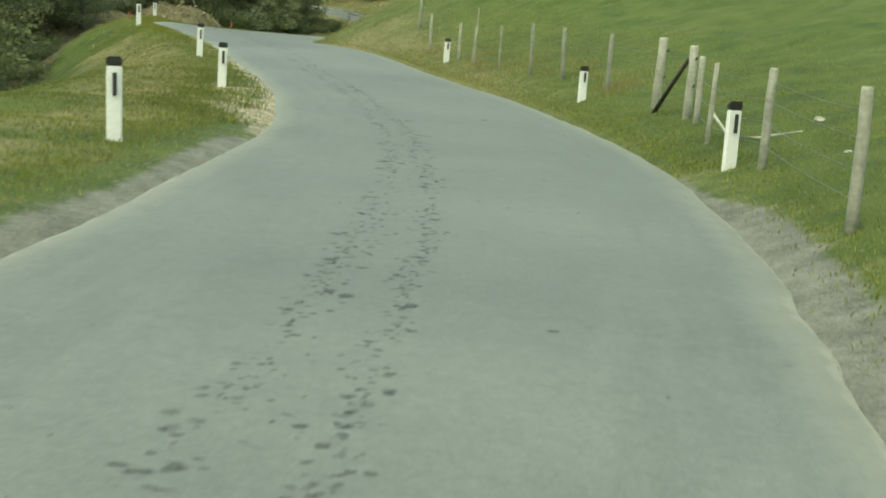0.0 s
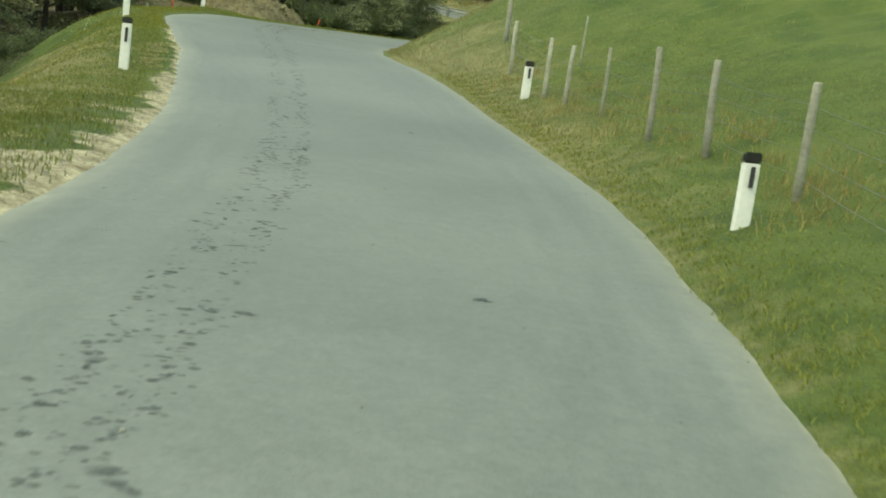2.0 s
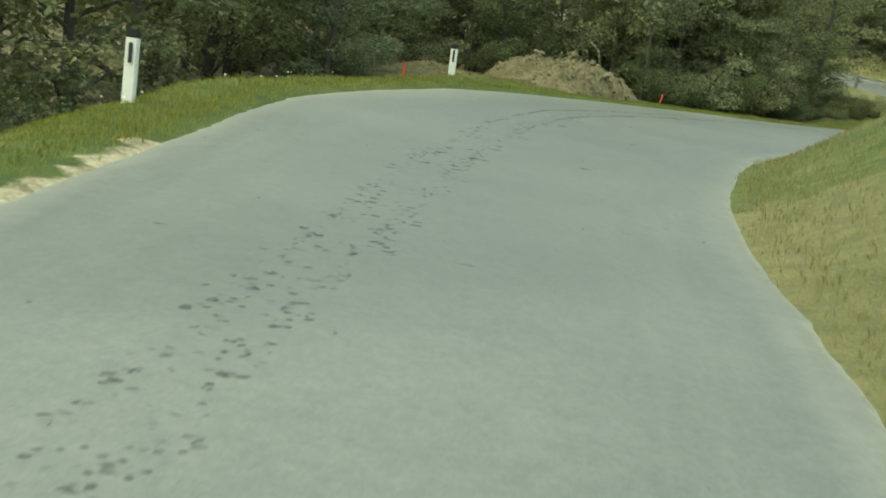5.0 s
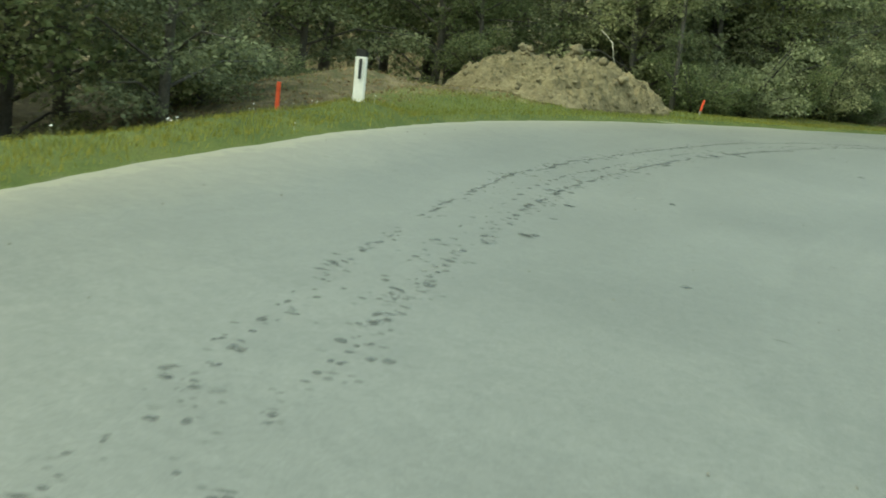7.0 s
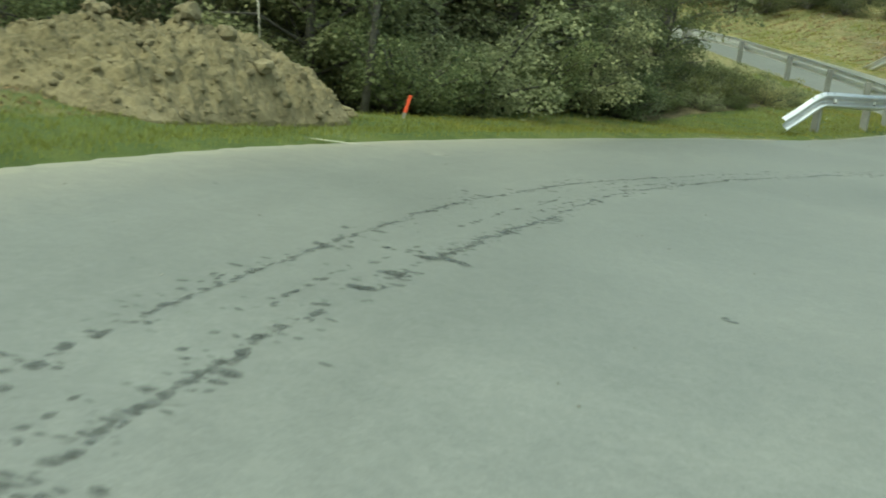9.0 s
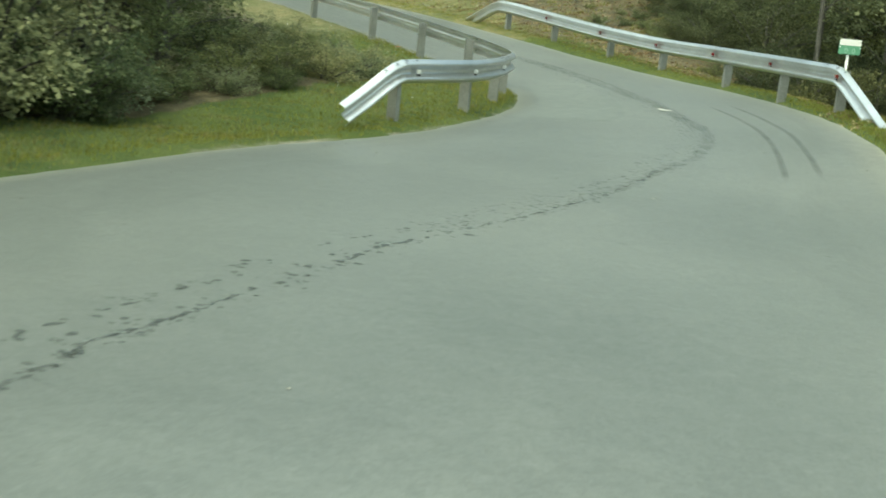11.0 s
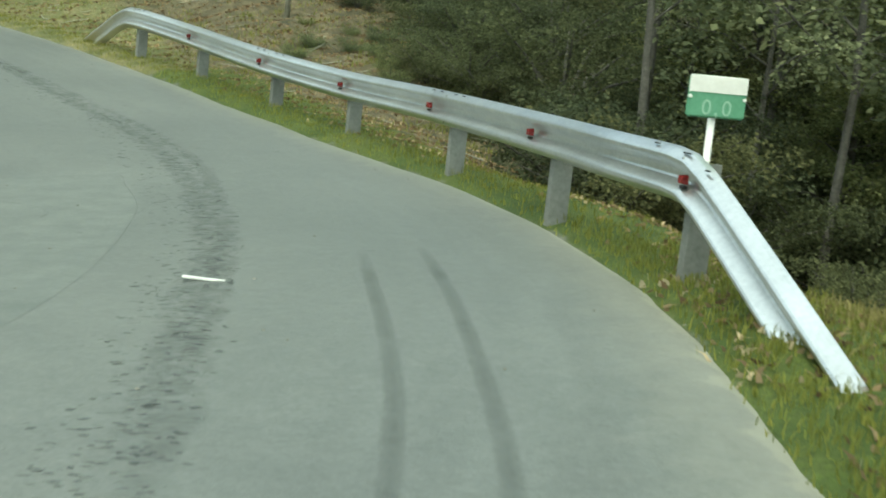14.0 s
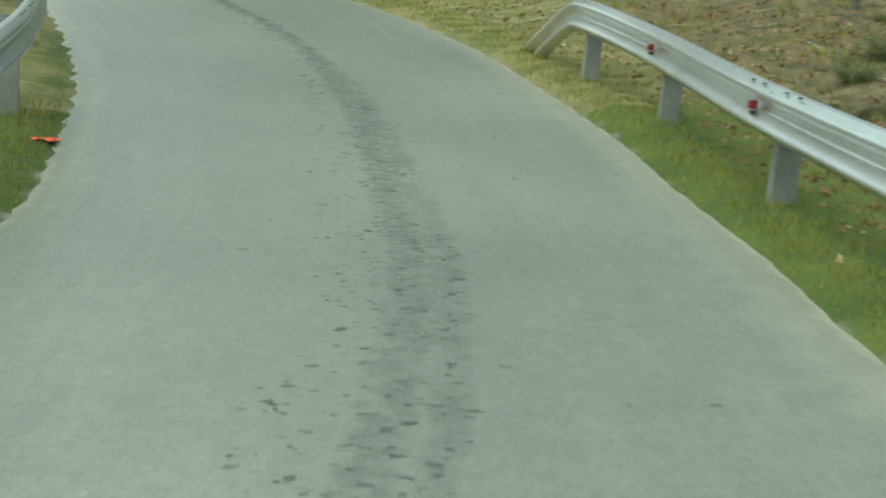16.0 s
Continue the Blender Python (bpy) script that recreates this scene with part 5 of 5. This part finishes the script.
# ---- grass, dry tufts and fallen leaves ----
def scatter_blades(name, n, place, height, width, mat, label, category, seed, lie=0.0):
    """n narrow blades, each two triangles; place(g, n) gives x, y."""
    g = np.random.RandomState(seed)
    x, y = place(g, n)
    idx, d = near_road(x, y)
    over = np.abs(d) - np.where(d > 0, W_RIGHT[idx], W_LEFT[idx])
    keep = over > g.uniform(-0.12, 0.06, len(over))
    level = (SPINE[idx, 2] + FALL[idx] * d)[keep]
    x, y, over = x[keep], y[keep], over[keep]
    z = np.where(over < 0, level, ground_z(x, y) + 0.03 * np.clip(1 - over / 0.6, 0, 1))
    n = len(x)
    a = g.uniform(0, math.tau, n)
    h = height * g.uniform(0.4, 1.3, n) * (1 - lie)
    lean = height * g.normal(0, 0.45 + lie, (n, 2))
    wx, wy = np.cos(a) * width * g.uniform(0.6, 1.4, n), np.sin(a) * width * g.uniform(0.6, 1.4, n)
    p0 = np.stack([x - wx, y - wy, z - 0.01], 1)
    p1 = np.stack([x + wx, y + wy, z - 0.01], 1)
    m0 = np.stack([x - wx * 0.7 + lean[:, 0] * 0.35, y - wy * 0.7 + lean[:, 1] * 0.35, z + h * 0.6 + 0.004], 1)
    m1 = np.stack([x + wx * 0.7 + lean[:, 0] * 0.35, y + wy * 0.7 + lean[:, 1] * 0.35, z + h * 0.6 + 0.004], 1)
    t = np.stack([x + lean[:, 0], y + lean[:, 1], z + h + 0.004], 1)
    v = np.stack([p0, p1, m1, m0, t], 1).reshape(-1, 3)
    k = np.arange(n)[:, None] * 5
    me = bpy.data.meshes.new(name)
    quads, tris = (k + [0, 1, 2, 3]), (k + [3, 2, 4])
    me.vertices.add(len(v))
    me.vertices.foreach_set("co", v.astype(np.float32).ravel())
    loops = np.concatenate([np.concatenate([quads, tris], 1).ravel()])
    me.loops.add(len(loops))
    me.loops.foreach_set("vertex_index", loops.astype(np.int32))
    starts = (np.arange(n)[:, None] * 7 + [0, 4]).ravel()
    me.polygons.add(2 * n)
    me.polygons.foreach_set("loop_start", starts.astype(np.int32))
    me.materials.append(mat)
    me.update(calc_edges=True)
    me.validate()
    return tagged(new(name, me), label, category, kind="stuff")


def beside(side, s0, s1, near, far, power=1.5, clump=0.0):
    def place(g, n):
        s = g.uniform(s0, s1, n)
        if clump:
            c = g.uniform(s0, s1, max(1, n // 40))
            s = c[g.randint(0, len(c), n)] + g.normal(0, clump, n)
        i = np.clip(np.searchsorted(ALONG, s), 0, len(ALONG) - 1)
        off = near + (far - near) * g.uniform(0, 1, n) ** power
        if clump:
            o = near + (far - near) * g.uniform(0, 1, len(c)) ** power
            off = o[np.abs(s[:, None] - c[None, :2000]).argmin(1)] + g.normal(0, clump, n)
        d = np.where(side > 0, W_RIGHT[i] + off, -(W_LEFT[i] + off))
        return SPINE[i, 0] + RIGHT[i, 0] * d + g.normal(0, 0.15, n), SPINE[i, 1] + RIGHT[i, 1] * d + g.normal(0, 0.15, n)
    return place


scatter_blades("grass", 14000, beside(1, 16, 25.5, 0.32, 5.0, 1.6), 0.030, 0.004, BLADE, "short green meadow grass above the gravel shoulder", "grass", 11, 0.3)
scatter_blades("grass", 40000, beside(1, 25, 45, -0.05, 4.5, 2.0), 0.030, 0.004, BLADE, "short green meadow grass on the bank", "grass", 1, 0.3)
scatter_blades("grass", 22000, beside(-1, 16, 28, 0.55, 4.0), 0.032, 0.004, BLADE, "short green verge grass beside the road", "grass", 2)
scatter_blades("grass", 20000, beside(-1, 28, 38, 0.85, 4.0), 0.032, 0.004, BLADE, "short green verge grass beside bare sand", "grass", 9)
scatter_blades("grass", 14000, beside(-1, 38, 50, 0.30, 2.4), 0.035, 0.004, BLADE, "short green verge grass below the wood", "grass", 10)
scatter_blades("grass", 14000, beside(-1, 48, 62, -0.06, 2.0), 0.040, 0.004, BLADE, "green verge grass below the wood", "grass", 3)
scatter_blades("grass", 9000, beside(-1, 62, 71, -0.06, 1.5), 0.040, 0.004, BLADE, "green verge grass in front of the soil heap", "grass", 13)
scatter_blades("dry_grass", 5000, beside(-1, 61, 70, 0.9, 4.5, 1.0), 0.060, 0.005, BLADE_DRY, "dry brown tufts beside the soil heap", "grass", 14, 0.2)
scatter_blades("leaf_litter", 2500, beside(-1, 60, 70, 1.2, 5.0, 1.0), 0.05, 0.022, LITTER, "fallen brown leaves beside the soil heap", "leaves", 15, 0.6)
scatter_blades("grass", 22000, beside(-1, 71, 98, -0.06, 2.2), 0.040, 0.004, BLADE, "green verge grass inside the hairpin", "grass", 16)
scatter_blades("dry_grass", 5000, beside(-1, 74, 98, 0.1, 2.4, 1.0, 0.12), 0.05, 0.005, BLADE_DRY, "dry yellowed tufts inside the hairpin", "grass", 17, 0.2)
scatter_blades("grass", 11000, beside(1, 74, 88, -0.06, 0.9, 1.2), 0.045, 0.004, BLADE, "green verge grass at the foot of the bank", "grass", 21)
scatter_blades("grass", 22000, beside(1, 82, 106, -0.08, 1.6), 0.036, 0.004, BLADE, "green verge grass below the crash barrier", "grass", 4)
scatter_blades("dry_grass", 20000, beside(1, 68, 86.5, 0.7, 4.0), 0.050, 0.004, BLADE_DRY, "dry yellowed grass on the steep bank", "grass", 25)
scatter_blades("dry_grass", 22000, beside(1, 38, 70, 0.10, 4.0), 0.050, 0.004, BLADE_DRY, "dry yellowed grass on the steep bank", "grass", 5)
scatter_blades("dry_grass", 1800, beside(1, 32, 46, 0.7, 2.2, 1.0, 0.14), 0.12, 0.005, BLADE_DRY, "withered weed clumps under the pasture fence", "grass", 22)
scatter_blades("dry_grass", 2500, beside(1, 22, 45, 1.2, 6.0, 1.0, 0.3), 0.06, 0.005, BLADE_DRY, "dry patches in the meadow", "grass", 23, 0.2)
scatter_blades("grass", 5000, beside(-1, 27, 38, 0.2, 1.4, 1.0, 0.16), 0.05, 0.005, BLADE, "green tufts in the bare sand", "grass", 24)
scatter_blades("dry_grass", 16000, beside(-1, 16, 46, 0.5, 4.5), 0.045, 0.004, BLADE_DRY, "dry yellowed tufts on the verge", "grass", 6, 0.2)


def swath(a, b, spread):
    """Places along a line from a to b, thinning out to both sides."""
    def place(g, n):
        t = g.uniform(0, 1, n)
        bend = 0.12 * np.sin(t * 9 + a[0] * 5)
        return a[0] + (b[0] - a[0]) * t + bend + g.normal(0, spread, n), a[1] + (b[1] - a[1]) * t + g.normal(0, spread, n)
    return place


for k, (a, b, n) in enumerate((((0.55, 68.1), (0.38, 67.3), 260), ((-0.15, 66.3), (-0.33, 65.8), 160), ((-0.05, 66.3), (0.05, 66.6), 70), ((0.15, 66.2), (0.75, 66.6), 110), ((0.1, 69.6), (-0.05, 69.0), 50), ((-0.15, 71.2), (-0.2, 70.2), 60))):
    scatter_blades("leaf_litter", n, swath(a, b, 0.12), 0.04, 0.020, LITTER_PALE, "drift of pale curled leaves in the grass", "leaves", 90 + k, 0.4)
for k, (a, b, n, wide) in enumerate((((-4.3, 15.4), (-5.1, 21.6), 2890, 0.16), ((-5.3, 17.0), (-5.6, 22.4), 1870, 0.14), ((-8.9, 27.0), (-6.7, 27.6), 1530, 0.18), ((-10.2, 29.0), (-7.6, 26.2), 1530, 0.2),
                                     ((-5.9, 26.3), (-6.2, 27.3), 500, 0.09), ((-6.4, 27.6), (-6.8, 29.0), 500, 0.08), ((-3.9, 17.6), (-4.2, 19.6), 500, 0.10), ((-7.0, 23.0), (-7.6, 26.0), 1190, 0.16))):
    scatter_blades("hay", n, swath(a, b, wide), 0.05, 0.006, HAY, "pale dry hay left in a row on the mown verge", "hay", 70 + k, 0.55)
scatter_blades("dry_grass", 2500, beside(1, 86, 112, 1.4, 8.0, 1.0, 0.3), 0.09, 0.006, BLADE_DRY, "dry pale tufts between fallen leaves on the slope", "grass", 20, 0.2)
scatter_blades("grass", 12000, beside(1, 86, 112, 1.2, 8.0, 1.0, 0.25), 0.09, 0.007, BLADE, "green tufts between fallen leaves on the slope", "grass", 18)
scatter_blades("dry_grass", 16000, beside(1, 74, 86.5, 0.75, 3.6, 1.0), 0.085, 0.005, BLADE_DRY, "tall dry yellow grass on the steep bank", "grass", 19)
scatter_blades("leaf_litter", 16000, beside(1, 87, 112, 0.6, 8.0, 1.0), 0.050, 0.026, LITTER, "fallen dry brown leaves under the barrier", "leaves", 7, 0.6)
scatter_blades("leaf_litter", 1500, beside(1, 76, 88, 0.0, 1.2, 1.0, 0.3), 0.045, 0.020, LITTER, "fallen dry brown leaves on the verge", "leaves", 8, 0.6)
scatter_blades("leaf_litter", 500, beside(1, 77, 87, 0.5, 2.6, 1.0, 0.25), 0.04, 0.020, LITTER, "fallen pale brown leaves on the grassy bank", "leaves", 31, 0.6)


scatter_blades("leaf_litter", 350, beside(1, 78.5, 87.5, 0.05, 1.1, 1.0, 0.14), 0.034, 0.019, LITTER_PALE, "drifts of pale curled leaves on the verge", "leaves", 51, 0.3)
scatter_blades("leaf_litter", 1600, beside(1, 87, 102, 0.75, 2.4, 1.0, 0.2), 0.032, 0.018, LITTER_PALE, "drifts of pale curled leaves under the barrier", "leaves", 52, 0.3)
scatter_blades("leaf_litter", 9000, beside(1, 88, 112, 1.3, 8.5, 1.0, 0.30), 0.055, 0.024, LITTER, "heaped brown leaves on the slope", "leaves", 53, 0.4)


def gravel(name, n, place, lo, hi, label, seed):
    """Loose angular stones on a bare shoulder."""
    g = np.random.RandomState(seed)
    x, y = place(g, n)
    z = ground_z(x, y)
    verts, faces = [], []
    for a, b, c in zip(x, y, z):
        k = len(verts)
        r = g.uniform(lo, hi)
        for ux, uy, uz in ((1, 0, 0), (0, 1, 0), (-1, 0, 0), (0, -1, 0), (0.1, 0.1, 0.8)):
            verts.append((a + ux * r * g.uniform(0.6, 1.2), b + uy * r * g.uniform(0.6, 1.2), c + uz * r * g.uniform(0.6, 1.2)))
        faces += [(k, k + 1, k + 4), (k + 1, k + 2, k + 4), (k + 2, k + 3, k + 4), (k + 3, k, k + 4)]
    return tagged(from_arrays(name, verts, faces, GRAVEL), label, "gravel", kind="stuff")


gravel("gravel", 2600, beside(1, 16, 23.6, -0.05, 0.22, 1.2), 0.005, 0.014, "loose grey gravel on the bare road shoulder", 3)
gravel("gravel", 1400, beside(-1, 16, 28, -0.05, 0.4, 1.3), 0.005, 0.012, "loose grey gravel on the worn road shoulder", 4)
gravel("gravel", 2500, beside(-1, 27, 42, -0.05, 0.8, 1.2), 0.005, 0.014, "loose pale gravel and sand beside the road", 5)


def twigs():
    """Thin broken twigs lying in the fallen leaves."""
    g = np.random.RandomState(41)
    x, y = beside(1, 88, 112, 1.0, 7.5, 1.0)(g, 170)
    bm = bmesh.new()
    for a, b in zip(x, y):
        q, l, r = g.uniform(0, math.tau), g.uniform(0.12, 0.55), g.uniform(0.004, 0.010)
        pts = []
        for k in (-1, 0.1, 1):
            u, v = a + math.cos(q) * l * k * 0.5 + g.normal(0, 0.015), b + math.sin(q) * l * k * 0.5 + g.normal(0, 0.015)
            pts.append((u, v, on_ground(u, v) + 0.015 + 0.03 * g.random_sample()))
        tube(bm, pts, [r, r * 0.8, r * 0.4], 5)
    return tagged(finish("twigs", bm, WOOD), "thin pale twigs lying in the fallen leaves", "twigs", kind="stuff")


twigs()


def flowers():
    """Tiny white flower heads in the verge."""
    g = np.random.RandomState(12)
    verts, faces = [], []
    for side, s0, s1, n in ((-1, 50, 62, 60), (-1, 84, 100, 25)):
        x, y = beside(side, s0, s1, 0.4, 2.2, 1.0)(g, n)
        for a, b, c in zip(x, y, ground_z(x, y)):
            k, r, h = len(verts), g.uniform(0.008, 0.018), g.uniform(0.04, 0.10)
            verts += [(a + r * math.cos(q * 1.0472), b + r * math.sin(q * 1.0472), c + h) for q in range(6)] + [(a, b, c + h + r * 0.7)]
            faces += [(k + q, k + (q + 1) % 6, k + 6) for q in range(6)]
            j = len(verts)
            verts += [(a - 0.002, b, c), (a + 0.002, b, c), (a, b, c + h)]
            faces.append((j, j + 1, j + 2))
    return tagged(from_arrays("flowers", verts, faces, WHITE), "tiny white flower heads in the verge grass", "flowers", kind="stuff")


flowers()


def red_wrapper(x, y):
    bm = bmesh.new()
    bmesh.ops.create_grid(bm, x_segments=6, y_segments=4, size=0.5)
    for v in bm.verts:
        v.co = Vector((v.co.x * 0.20, v.co.y * 0.09, 0.014 + 0.018 * noise.noise(v.co * 4)))
    bmesh.ops.solidify(bm, geom=bm.faces[:], thickness=0.003)
    ob = finish("crumpled_wrapper", bm, ORANGE)
    ob.matrix_basis = pose(x, y, on_ground(x, y) + 0.012, 0, 0, 35)
    return tagged(ob, "crumpled red wrapper lying at the verge edge", "litter")


red_wrapper(-6.55, 79.05)
